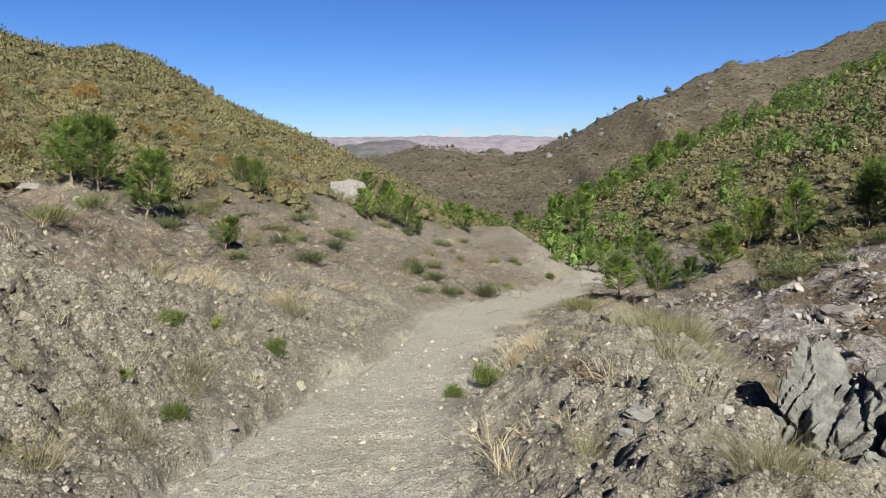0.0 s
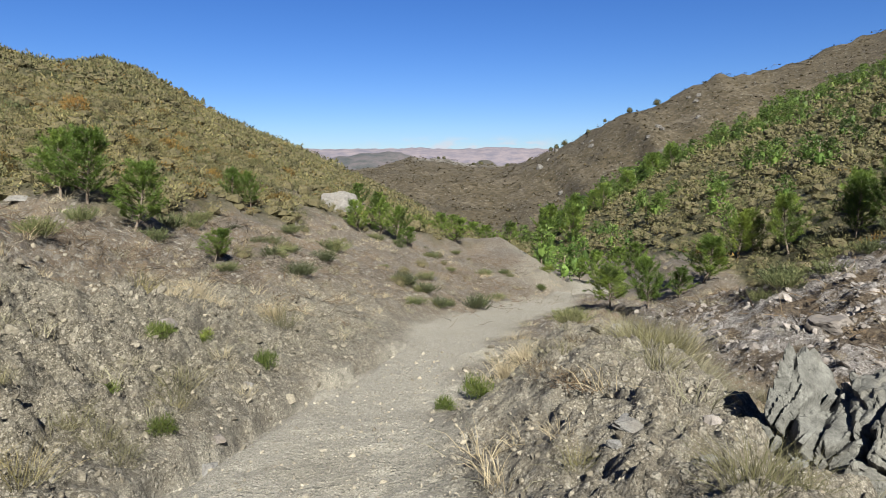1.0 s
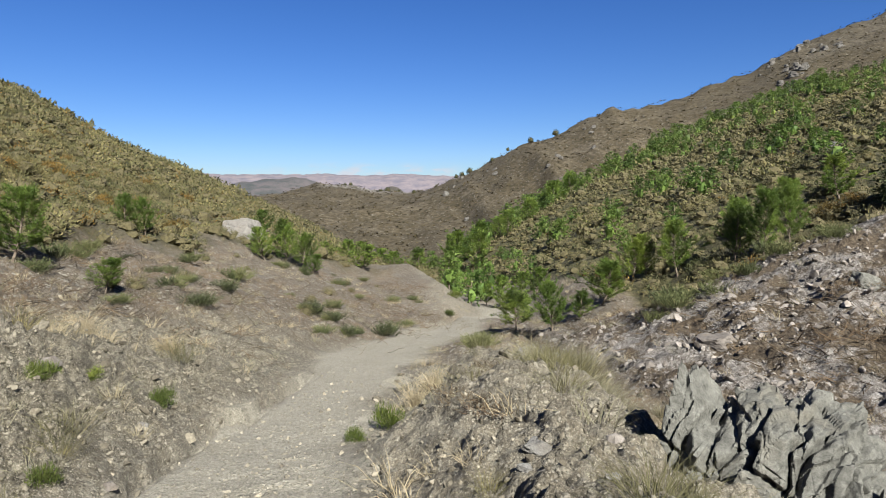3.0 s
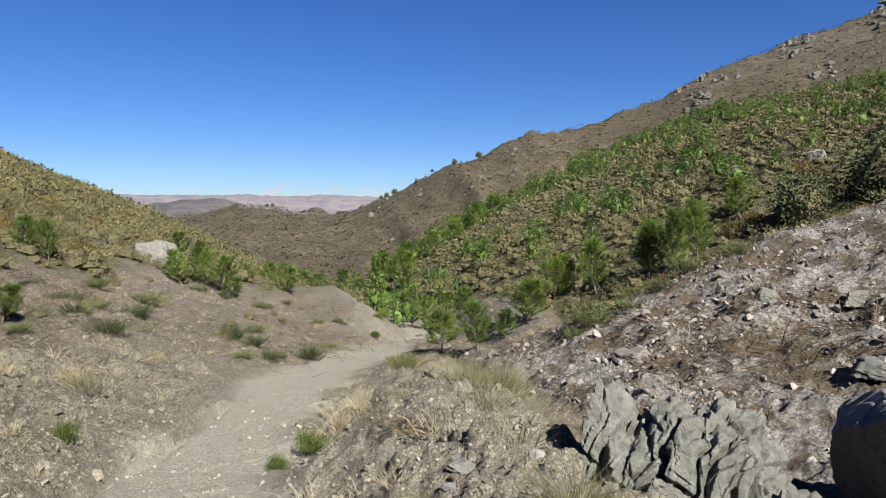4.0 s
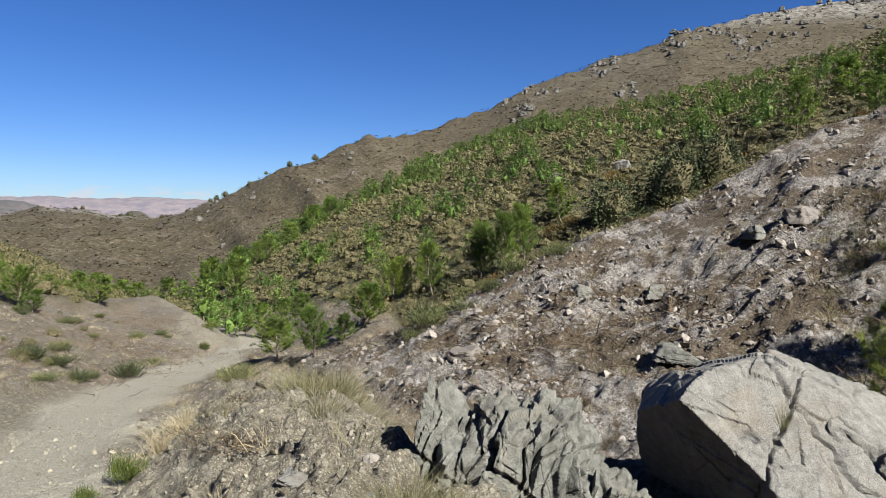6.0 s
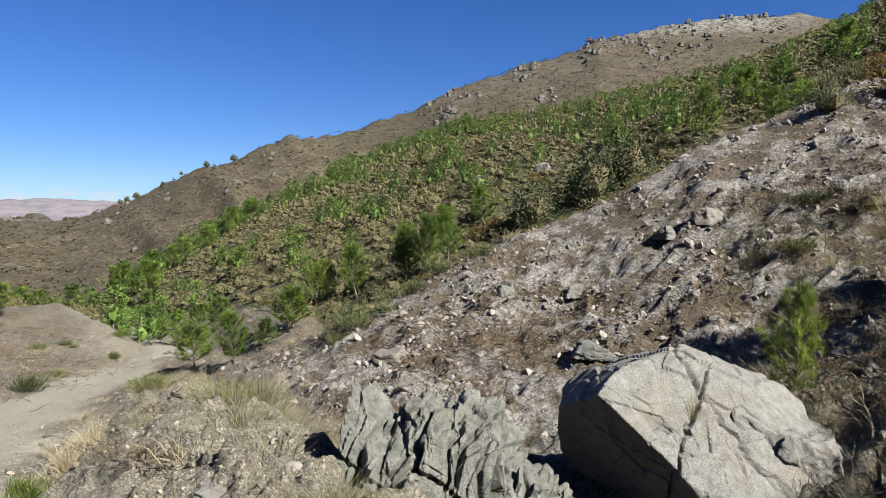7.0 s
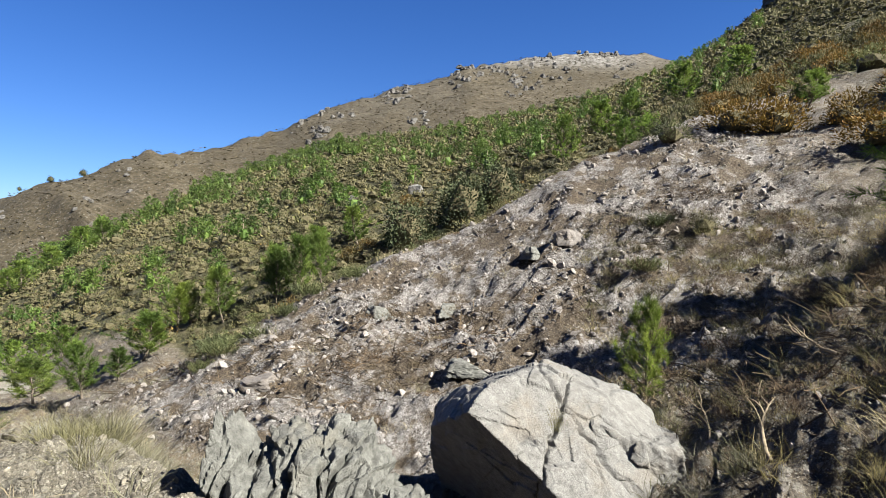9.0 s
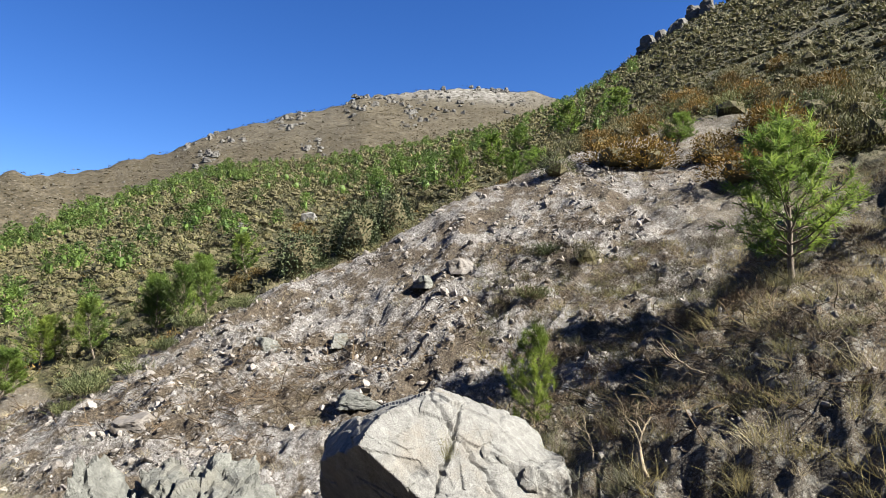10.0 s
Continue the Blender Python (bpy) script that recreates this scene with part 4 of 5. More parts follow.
def plate(rng, centre, normal, dip, size):
    """A broken slab: a block cut by a few slanting planes, its flat sides along the layers."""
    normal = unit(normal + rng.normal(size=3) * 0.09)
    along_ = unit(dip - normal * (dip @ normal) + rng.normal(size=3) * 0.12)
    along_ = unit(along_ - normal * (along_ @ normal))
    axes = np.stack([along_, np.cross(normal, along_), normal], 1)
    bm = bmesh.new()
    bmesh.ops.create_cube(bm, size=1.0)
    for v in bm.verts:
        v.co = (v.co.x * size[0], v.co.y * size[1], v.co.z * size[2])
    for _ in range(6):
        n = rng.normal(size=3) * np.array([1.0, 1.0, 0.45])
        n /= np.linalg.norm(n)
        reach = abs(n[0]) * size[0] + abs(n[1]) * size[1] + abs(n[2]) * size[2]
        at = n * reach * 0.5 * rng.uniform(0.42, 0.72)
        bmesh.ops.bisect_plane(bm, geom=bm.verts[:] + bm.edges[:] + bm.faces[:], plane_co=at, plane_no=n, clear_outer=True)
        bmesh.ops.holes_fill(bm, edges=[e for e in bm.edges if e.is_boundary])
    bmesh.ops.triangulate(bm, faces=bm.faces[:])
    v = np.array([c.co[:] for c in bm.verts]) @ axes.T + centre
    bm.verts.index_update()
    t = np.array([[c.index for c in f.verts] for f in bm.faces])
    bm.free()
    return v, t


rng = np.random.default_rng(77)
schist = [o for o in scene.objects if o.name.startswith("boulder")][-1]
DIP = np.array(framed(AX1, 0.38, 0.25, 0.90))
faces_out = []
for child in schist.children:
    co = np.empty(len(child.data.vertices) * 3, np.float32)
    no = np.empty(len(child.data.vertices) * 3, np.float32)
    child.data.vertices.foreach_get("co", co)
    child.data.vertices.foreach_get("normal", no)
    co, no = co.reshape(-1, 3), no.reshape(-1, 3)
    seen = (no @ AX1[1] + 0.6 * no[:, 2] > 0.25) & (co[:, 2] > -0.3)
    faces_out.append(co[seen][rng.permutation(int(seen.sum()))[:20]])
for p in np.concatenate(faces_out):
    size = (rng.uniform(0.14, 0.34), rng.uniform(0.10, 0.24), rng.uniform(0.02, 0.05))
    part("plate", tri_mesh("plate", *plate(rng, p - rng.uniform(0.05, 0.085) * AX1[1] - np.array([0, 0, 0.07]), FOLIATION, DIP, size), SCHIST), schist)

plain = lump(4, [((-0.6, -0.5, 0.6), 0.42), ((0.5, -0.6, 0.6), 0.45), ((0.1, 0.2, 1), 0.5), ((1, 0, 0.1), 0.62), ((-1, 0.2, 0), 0.6), ((0, 1, 0.1), 0.55), ((0, 0, -1), 0.3), ((0.2, -1, 0.1), 0.55)], (0, 0, 0.2), 21.0, 0.07)
ROCK = [tri_mesh("field_rock", *plain, LIMESTONE)]
ROCK.append(tri_mesh("field_rock", *lump(4, [((-0.7, -0.4, 0.3), 0.45), ((0.6, -0.6, 0.5), 0.4), ((0.3, 0.2, 1), 0.38), ((1, 0.2, 0), 0.5), ((-1, 0.4, 0.4), 0.5), ((0, 1, 0), 0.5), ((0, 0, -1), 0.3)], (0, 0, 0.15), 27.0, 0.08), RUBBLE))
ROCK.append(tri_mesh("field_rock", *lump(4, [((-0.9, -0.3, 0.2), 0.35), ((0.7, -0.5, 0.4), 0.35), ((0.1, -0.2, 1), 0.62), ((0.9, 0.5, 0.2), 0.4), ((-0.5, 0.8, 0.2), 0.4), ((0, 0, -1), 0.3)], (0, 0, 0.2), 33.0, 0.08), SCHIST))
ROCK.append(tri_mesh("field_rock", *plain, CRAG_NEAR))
for x, y, wide, tall, k, spin, text in ((-5.0, 33.8, 1.6, 1.3, 3, 0.4, "pale grey rock among scrub above the bench"), (35.3, 33.4, 0.9, 1.1, 0, 2.0, "white rock standing out of hillside scrub"), (33.4, 38.8, 1.0, 0.8, 0, 4.0, "pale low rock in hillside scrub"),
                                       (9.7, 10.3, 0.5, 0.42, 2, 1.0, "dark upright rock in the rubble slope"), (12.5, 8.1, 0.5, 0.32, 2, 2.6, "dark rock in the rubble slope"), (13.5, 7.7, 0.6, 0.5, 1, 0.7, "pinkish block lying on the rubble slope"),
                                       (6.8, 10.4, 0.7, 0.35, 1, 2.2, "pale broken outcrop at the slope's foot"), (8.7, 7.0, 0.7, 0.28, 2, 0.2, "grey blocky outcrop low on the slope"), (10.6, 9.0, 0.5, 0.3, 2, 5.1, "dark rock in the rubble slope"),
                                       (1.15, 3.45, 0.15, 0.05, 0, 0.9, "white flat stone on the gravel mound"), (1.02, 3.3, 0.07, 0.04, 0, 2.2, "small white stone on the gravel mound"), (1.55, 3.3, 0.09, 0.10, 1, 1.2, "grey upright stone on the gravel mound"), (1.5, 4.2, 0.12, 0.06, 0, 2.8, "pale slab on the gravel mound"), (1.3, 2.75, 0.07, 0.05, 0, 0.3, "pale stone in the grass of the mound"),
                                       (-1.78, 4.75, 0.10, 0.10, 0, 0.5, "white stone beside the track's ditch"), (-1.9, 5.3, 0.09, 0.08, 1, 1.5, "grey stone in the ditch"), (-3.0, 6.9, 0.16, 0.15, 1, 2.5, "grey stone on the bank"), (-2.1, 6.8, 0.13, 0.08, 0, 3.5, "pale stone on the bank"), (-1.25, 3.9, 0.08, 0.06, 0, 4.1, "white stone on the gravel track"),
                                       (2.6, 8.6, 0.18, 0.12, 0, 1.1, "pale stone at the mound's crest"), (-10.2, 15.6, 0.4, 0.16, 0, 0.2, "white flat stone below the pines")):
    rock = new("rock" if wide > 0.3 else "stone", ROCK[k])
    rock.matrix_basis = placed(x, y, wide, tall, spin, 0.05 * tall)
    tagged(rock, text, "rock" if wide > 0.3 else "stone")

# crags along the far ridge
rng = np.random.default_rng(31)
CRAGS = [tri_mesh("crag", *lump(3, [((-0.8, -0.5, 0.3), 0.4), ((0.7, -0.6, 0.3), 0.4), ((0.2, -0.1, 1), 0.7), ((1, 0.3, 0.1), 0.5), ((-1, 0.3, 0.1), 0.5), ((0, 1, 0.1), 0.5), ((0, 0, -1), 0.4)], (0, 0, 0.2), 41.0 + k, 0.12), CRAG) for k in range(4)]
for n in range(290):
    b = rng.uniform(36, 66) if n < 240 else rng.uniform(10, 36)
    c = float(along(np.array([b]), RIDGE_FAR, RIDGE_BEARING, 5)[0])
    f = rng.uniform(0.80, 1.0) if n % 6 else rng.uniform(0.965, 0.99)
    if n >= 240:
        f = rng.uniform(0.62, 0.97)
    while float(value_noise(np.array([b * 0.45]), np.array([f * 16]))[0]) < -0.1:
        b, f = b + rng.uniform(-3, 3), f - rng.uniform(0, 0.02) * (n % 2)
        c = float(along(np.array([b]), RIDGE_FAR, RIDGE_BEARING, 5)[0])
    x, y = c * f * math.sin(radians(b)), c * f * math.cos(radians(b))
    wide = rng.uniform(1.6, 5.2) if n < 240 else rng.uniform(1.2, 3.5)
    rock = new("rock_outcrop", CRAGS[n % 4])
    rock.matrix_basis = placed(x, y, wide, wide * rng.uniform(0.4, 0.8), rng.uniform(0, 6.28), 0.12 * wide)
    tagged(rock, "weathered grey crag on the far brown ridge", "rock outcrop", "crags of the ridge")
for n, (b, r) in enumerate(((76.0, 189), (76.6, 187), (77.4, 188), (78.8, 184), (79.6, 180), (80.4, 178), (81.3, 176), (79.0, 170))):
    rock = new("rock_outcrop", CRAGS[n % 4])
    wide = 3.0 + (n * 7 % 4) * 0.7
    rock.matrix_basis = placed(r * math.sin(radians(b)), r * math.cos(radians(b)), wide, wide * 0.8, n * 1.3, 0.3)
    tagged(rock, "pale crag on the near spur's crest", "rock outcrop", "crags of the spur")

# ---- pines ----
PINES = [pine_shapes(s, 500, 21, 0.20, 0.006) for s in (1, 2, 3, 4)]
MID_PINES = [pine_shapes(s, 420, 9, 0.16, 0.018) for s in (1, 2, 3, 4)]
FAR_PINES = [pine_shapes(s, tufts=120, per=5, thin=0.034, bare=0.10, sides=3, long=0.09) for s in (11, 12, 13)]
for k, (w_, c_) in enumerate(FAR_PINES):
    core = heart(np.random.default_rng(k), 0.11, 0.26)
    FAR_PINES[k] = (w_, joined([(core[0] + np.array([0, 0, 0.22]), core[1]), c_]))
PINE_WOOD = [tri_mesh("pine_trunk", *w_, BARK, True) for w_, c_ in PINES]
PINE_CROWN = [tri_mesh("pine_crown", *c_, PINE) for w_, c_ in PINES]
PINE_CROWN_Y = [tri_mesh("pine_crown_yellow", *c_, PINE_YELLOW) for w_, c_ in PINES]
MID_CROWN = [tri_mesh("mid_pine_crown", *c_, PINE) for w_, c_ in MID_PINES]
MID_WOOD = [tri_mesh("mid_pine_trunk", *w_, BARK, True) for w_, c_ in MID_PINES]
FAR_WOOD = [tri_mesh("far_pine_trunk", *tube([(0, 0, -0.04), (0.01, 0.01, 0.4), (0, 0, 0.92)], (0.02, 0.014, 0.004), 4), BARK, True) for w_, c_ in FAR_PINES]
FAR_CROWN = [tri_mesh("far_pine_crown", *c_, PINE_FAR) for w_, c_ in FAR_PINES]


def pine(x, y, tall, wide, k, label, group, yellow=False):
    tree = rooted("pine_tree", x, y, wide, tall, (x * 7 + y * 3) % 6.28)
    near = math.hypot(x, y) < 33
    k = k if k == 4 and yellow else k % 4
    part("trunk", (PINE_WOOD if near else MID_WOOD)[k], tree)
    part("crown", (PINE_CROWN_Y if yellow else PINE_CROWN if near else MID_CROWN)[k], tree)
    return tagged(tree, label, "pine tree", group)


NEAR_PINES = (
    (-8.75, 14.95, 1.55, 1.6, 0), (-7.9, 14.5, 1.65, 1.6, 0), (-6.7, 14.1, 1.55, 1.6, 0), (-7.6, 23.9, 1.15, 1.1, 0), (-7.0, 24.2, 1.35, 1.2, 0), (-5.0, 14.3, 0.72, 0.95, 0),
    (-3.6, 30.9, 1.6, 1.7, 0), (-2.7, 32.0, 1.9, 1.9, 0), (-1.9, 31.9, 1.7, 1.8, 0), (-1.4, 31.0, 1.0, 1.2, 0), (-4.7, 39.1, 1.4, 1.6, 0), (-3.4, 39.9, 1.3, 1.7, 0), (-0.8, 36.7, 0.95, 1.4, 0), (1.2, 37.5, 1.5, 2.0, 0), (0.2, 39.5, 1.3, 1.8, 0),
    (5.5, 19.2, 1.25, 1.7, 0), (5.9, 16.9, 1.4, 1.35, 0), (9.0, 38.4, 1.3, 1.1, 0), (9.6, 37.0, 1.9, 1.8, 0), (10.8, 36.9, 1.6, 2.0, 0), (10.8, 33.7, 1.6, 1.8, 0), (8.4, 28.5, 1.3, 1.5, 0), (10.4, 23.9, 1.85, 2.4, 0), (9.3, 23.3, 1.2, 1.2, 0),
    (12.9, 26.3, 1.85, 1.9, 1), (13.5, 26.2, 1.9, 1.5, 1), (14.1, 24.6, 2.3, 2.2, 0), (16.1, 23.4, 2.2, 2.0, 0), (15.5, 22.8, 2.3, 1.7, 0), (15.8, 21.5, 2.5, 1.7, 0), (16.7, 21.3, 2.2, 1.6, 0), (10.7, 0.42, 2.3, 2.2, 0), (12.5, -1.75, 3.1, 2.3, 0),
    (33.2, 19.4, 3.0, 2.4, 0), (41.0, 20.4, 2.6, 3.3, 0), (47.7, 21.9, 2.4, 2.7, 0), (48.6, 18.0, 2.9, 3.6, 0), (51.0, 14.6, 2.6, 3.2, 0), (23.9, 4.7, 1.2, 1.7, 0), (27.5, 11.5, 1.7, 2.2, 0), (29.5, 13.6, 1.9, 2.0, 0), (19.0, 24.5, 1.9, 2.0, 0), (22.0, 25.0, 2.0, 2.2, 0),
)
for k, (x, y, tall, wide, yellow) in enumerate(NEAR_PINES):
    where = "on the bare bench" if x < 2 else "at the track's edge" if x < 9 else "on the scrub hillside"
    tint = "yellow-green young pine" if yellow else "bright green young pine with long needles"
    pine(x, y, tall, 1.2 * wide, k, f"{tint} {where}", "young pines", bool(yellow))
SAPLING = pine_shapes(5, 210, 46, 0.10, 0.0045, long=0.10)
PINE_WOOD.append(tri_mesh("sapling_trunk", *SAPLING[0], BARK, True))
PINE_CROWN_Y.append(tri_mesh("sapling_crown", *SAPLING[1], PINE_YELLOW))
pine(8.43, 3.54, 1.4, 1.05, 4, "slender pale green pine sapling behind the limestone boulder", "young pines", True)

# pines of the far slope, thicker towards the crest
rng = np.random.default_rng(47)
made = 0
grove = []
while made < 520:
    b = rng.uniform(8, 76)
    c = float(along(np.array([b]), CREST_FAR)[0])
    f = 0.22 + 0.78 * rng.random() ** 0.75
    x, y = c * f * math.sin(radians(b)), c * f * math.cos(radians(b))
    if f * c < 34 or float(value_noise(np.array([x * 0.05]), np.array([y * 0.05]))[0]) < rng.uniform(-0.9, 0.5) - 0.5 * (f > 0.8):
        continue
    tall = rng.uniform(1.3, 2.6) * (1 + 0.6 * (b < 40) * (f > 0.7))
    made += 1
    if f * c > 105:
        grove.append((x, y, tall))
        continue
    tree = rooted("pine_tree", x, y, tall * rng.uniform(1.1, 1.5), tall * 0.9, rng.uniform(0, 6.28))
    part("trunk", FAR_WOOD[made % 3], tree)
    part("crown", FAR_CROWN[made % 3], tree)
    tagged(tree, "green young pine among the hillside scrub", "pine tree", "pines of the far slope")
x, y, tall = np.array(grove).T
stuff("pine_wood", scattered(rng, [c_ for w_, c_ in FAR_PINES], x, y, tall * rng.uniform(1.1, 1.5, len(x)), tall * 0.9), PINE_FAR, "dense young pines along the spur's crest", "pine wood")
for n, (x, y, tall, wide) in enumerate(((16.4, 90.3, 5.0, 6.2), (15.3, 70.8, 4.6, 4.8), (18.2, 100.4, 4.6, 5.2), (13.6, 76.0, 3.4, 4.2), (17.5, 80.0, 4.4, 4.6), (6.4, 112, 3.4, 6), (10, 114, 3.6, 6), (13.5, 112, 4.2, 6), (3.0, 110, 2.6, 5), (22.9, 84.8, 3.6, 4.8), (32.5, 92.2, 3.8, 5.4), (27.0, 88.0, 3.4, 4.6), (24.0, 95.0, 3.6, 4.8), (37.0, 98.0, 3.8, 5.0))):
    tree = rooted("pine_tree", x, y, wide, tall, n * 1.7)
    part("trunk", MID_WOOD[n % 4], tree)
    part("crown", MID_CROWN[n % 4], tree)
    tagged(tree, "dark green bushy pine down in the valley", "pine tree", "valley pines")

def tuft_shape(seed, leaves, flat, long, wide):
    """A heath clump one metre across: a dense heart under fine upright sprigs crowded in a lumpy dome."""
    rng = np.random.default_rng(seed)
    p, d = dome(rng, leaves, flat, 0.75)
    lumps = rng.uniform(-0.3, 0.3, (5, 3)) * np.array([1, 1, 0.5])
    p = p * 0.8 + lumps[rng.integers(0, 5, leaves)] * 0.45
    p[:, 2] = np.maximum(p[:, 2], 0)
    way = d * 0.8 + rng.normal(size=d.shape) * 0.4 + np.array([0, 0, 0.5])
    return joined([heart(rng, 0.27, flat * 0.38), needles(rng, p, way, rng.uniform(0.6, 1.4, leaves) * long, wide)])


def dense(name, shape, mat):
    """A bush mesh whose first faces are its woody heart, painted dark as shade."""
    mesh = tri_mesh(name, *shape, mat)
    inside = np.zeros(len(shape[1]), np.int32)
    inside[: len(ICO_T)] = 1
    mesh.materials.append(WOODY_SHADE)
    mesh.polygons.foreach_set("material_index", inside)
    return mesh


# ---- holm oaks and the shrubs that stand alone ----
OAKS = []
for s in (61, 62):
    rng = np.random.default_rng(s)
    p, d = dome(rng, 2300, 0.95, 0.62)
    p[:, 2] += 0.04
    leaves = joined([heart(rng, 0.36, 0.62), sprigs(rng, p, d + rng.normal(size=d.shape) * 0.6, 0.05, 0.036, False)])
    stems = joined([tube(bent(rng, (0.03 * c, 0.02 * c, -0.03), (c * 0.25, 0.1 * c * c, 1), 0.6, 5, 0.12), np.linspace(0.03, 0.008, 6), 6) for c in (-1, 0, 1)])
    OAKS.append((dense("oak_crown", leaves, OAK), tri_mesh("oak_trunk", *stems, BARK, True)))
for n, (x, y, wide, tall) in enumerate(((20.9, 20.4, 2.4, 2.2), (23.3, 19.1, 2.5, 2.7), (25.8, 18.8, 2.3, 2.3), (22.0, 20.6, 1.8, 1.8), (24.6, 20.0, 2.2, 2.2), (27.0, 19.6, 2.0, 2.0))):
    oak = rooted("holm_oak", x, y, wide, tall, n * 2.1)
    part("trunk", OAKS[n % 2][1], oak)
    part("crown", OAKS[n % 2][0], oak)
    tagged(oak, "dark green bushy holm oak at the lip of the slope", "holm oak", "holm oaks")

for n, (b, back) in enumerate(((0.4, 0), (0.9, 0), (3.6, 12), (4.2, 10), (5.2, 6), (10.4, 0), (10.9, 0), (11.6, 2), (15.0, 0), (13.6, 4), (17.0, 3), (19.2, 0), (8.6, 3), (6.6, 8))):
    c = float(along(np.array([b]), RIDGE_FAR, RIDGE_BEARING, 5)[0]) - back
    size = 2.2 + (n * 5 % 4) * 0.6
    oak = rooted("holm_oak", c * math.sin(radians(b)), c * math.cos(radians(b)), size * 1.2, size, n * 1.1)
    part("trunk", OAKS[n % 2][1], oak)
    part("crown", OAKS[n % 2][0], oak)
    tagged(oak, "small dark holm oak on the far skyline", "holm oak", "skyline oaks")
oak = rooted("holm_oak", -53, 181, 3.0, 2.6, 0.4)
part("trunk", OAKS[0][1], oak)
part("crown", OAKS[0][0], oak)
tagged(oak, "lone dark holm oak on the scrub hill's crest", "holm oak", "skyline oaks")

SHRUB_KINDS = {
    "orange": [dense("gorse", tuft_shape(s, 1300, 0.8, 0.055, 0.028), GORSE) for s in (70, 71, 72)],
    "grey": [dense("grey_shrub", tuft_shape(s, 800, 0.8, 0.075, 0.018), SAGE) for s in (73, 74)],
    "heath": [dense("heath_shrub", tuft_shape(s, 800, 0.8, 0.075, 0.020), HEATH) for s in (75, 76, 77)],
    "sage": [tri_mesh("sage_shrub", *spike_shape(s), SAGE) for s in (78, 79)],
    "green": [tri_mesh("green_shrub", *shrub_shape(s, 1100, 0.8, 0.9, 0.13, 0.024), BRIGHT) for s in (81, 82)],
    "dead": [tri_mesh("dead_shrub", *shrub_shape(s, 300, 0.6, 0.3, 0.22, 0.018), TWIG) for s in (83, 84)],
}
SHRUB_WORDS = {"orange": "rust-tinged gorse bush with a dense dome", "grey": "pale grey-green spreading shrub", "heath": "olive heath shrub", "sage": "grey-green upright herb bush", "green": "small moss-green shrub", "dead": "dry brown leafless shrub"}


def shrub(kind, x, y, wide, tall, k, where, group):
    ob = new("shrub", SHRUB_KINDS[kind][k % len(SHRUB_KINDS[kind])])
    ob.matrix_basis = placed(x, y, wide, tall, k * 1.9, 0.03)
    return tagged(ob, f"{SHRUB_WORDS[kind]} {where}", "shrub", group)


for k, (kind, x, y, tall, wide) in enumerate((
    ("orange", -12.3, 29.4, 0.9, 1.3), ("orange", -6.9, 28.1, 0.9, 1.5), ("orange", 19.4, 22.6, 1.2, 1.2), ("orange", 20.6, 22.8, 1.0, 1.4), ("orange", 21.3, 6.2, 1.5, 2.4), ("orange", 21.5, 5.0, 1.8, 2.2), ("orange", 21.9, 3.3, 1.4, 1.9), ("orange", 19.6, 2.1, 1.4, 2.3), ("orange", 21.3, 0.2, 1.4, 2.3), ("orange", 24.5, 2.0, 1.6, 2.5),
    ("orange", 27.5, 6.5, 1.2, 1.9), ("orange", 24.0, 7.5, 1.2, 1.7), ("grey", 19.6, 7.6, 1.1, 1.6), ("grey", 36.0, 7.0, 2.0, 3.4), ("grey", 29.0, 3.5, 1.6, 2.4), ("grey", 26.0, 0.5, 1.5, 2.2), ("heath", 25.2, 5.0, 1.2, 1.9), ("heath", 23.0, 1.0, 1.3, 2.0), ("orange", 30.0, 9.2, 1.4, 2.2), ("orange", 33.5, 4.0, 1.6, 2.4),
    ("sage", -6.4, 10.2, 0.5, 0.6), ("sage", -7.3, 13.1, 0.5, 0.5), ("sage", -6.8, 16.3, 0.65, 0.8), ("sage", -7.0, 18.8, 0.5, 0.7), ("sage", -5.3, 18.9, 0.35, 0.5), ("sage", -4.6, 13.9, 0.32, 0.5), ("sage", -3.7, 22.8, 0.75, 0.9), ("sage", -4.4, 19.1, 0.35, 0.45), ("sage", 1.5, 21.2, 0.75, 0.8), ("green", 5.0, 29.2, 0.45, 0.6), ("green", 5.9, 32.3, 0.65, 0.8),
    ("sage", 7.5, 13.2, 0.6, 0.8), ("sage", 7.1, 13.2, 0.45, 0.6), ("sage", 8.6, 13.2, 0.5, 0.9), ("sage", 7.9, 13.8, 0.7, 0.8), ("sage", 14.0, 21.4, 0.7, 1.0), ("sage", 9.3, 13.2, 0.5, 0.6), ("sage", 11.2, 12.7, 0.5, 0.7), ("sage", 12.2, 5.2, 0.45, 0.7), ("heath", 14.2, 4.7, 0.7, 0.8), ("sage", 14.2, 5.7, 0.5, 0.6), ("sage", 10.2, 13.4, 0.6, 0.7), ("sage", 12.0, 13.6, 0.6, 0.8),
    ("green", -3.0, 6.7, 0.3, 0.34), ("green", -2.8, 7.5, 0.22, 0.3), ("green", -2.1, 7.6, 0.34, 0.34), ("green", -2.8, 5.2, 0.2, 0.24), ("green", -2.2, 4.9, 0.26, 0.27), ("green", 0.5, 7.0, 0.45, 0.38), ("green", 0.1, 6.6, 0.24, 0.26), ("sage", -0.3, 19.8, 0.45, 0.4), ("dead", 1.6, 6.2, 0.3, 0.5), ("dead", 1.1, 4.6, 0.25, 0.5), ("dead", 1.0, 5.3, 0.22, 0.6),
)):
    shrub(kind, x, y, wide, tall, k, "on the bench" if x < -3.2 else "beside the track" if x < 4 else "on the slope", "shrubs by the track")

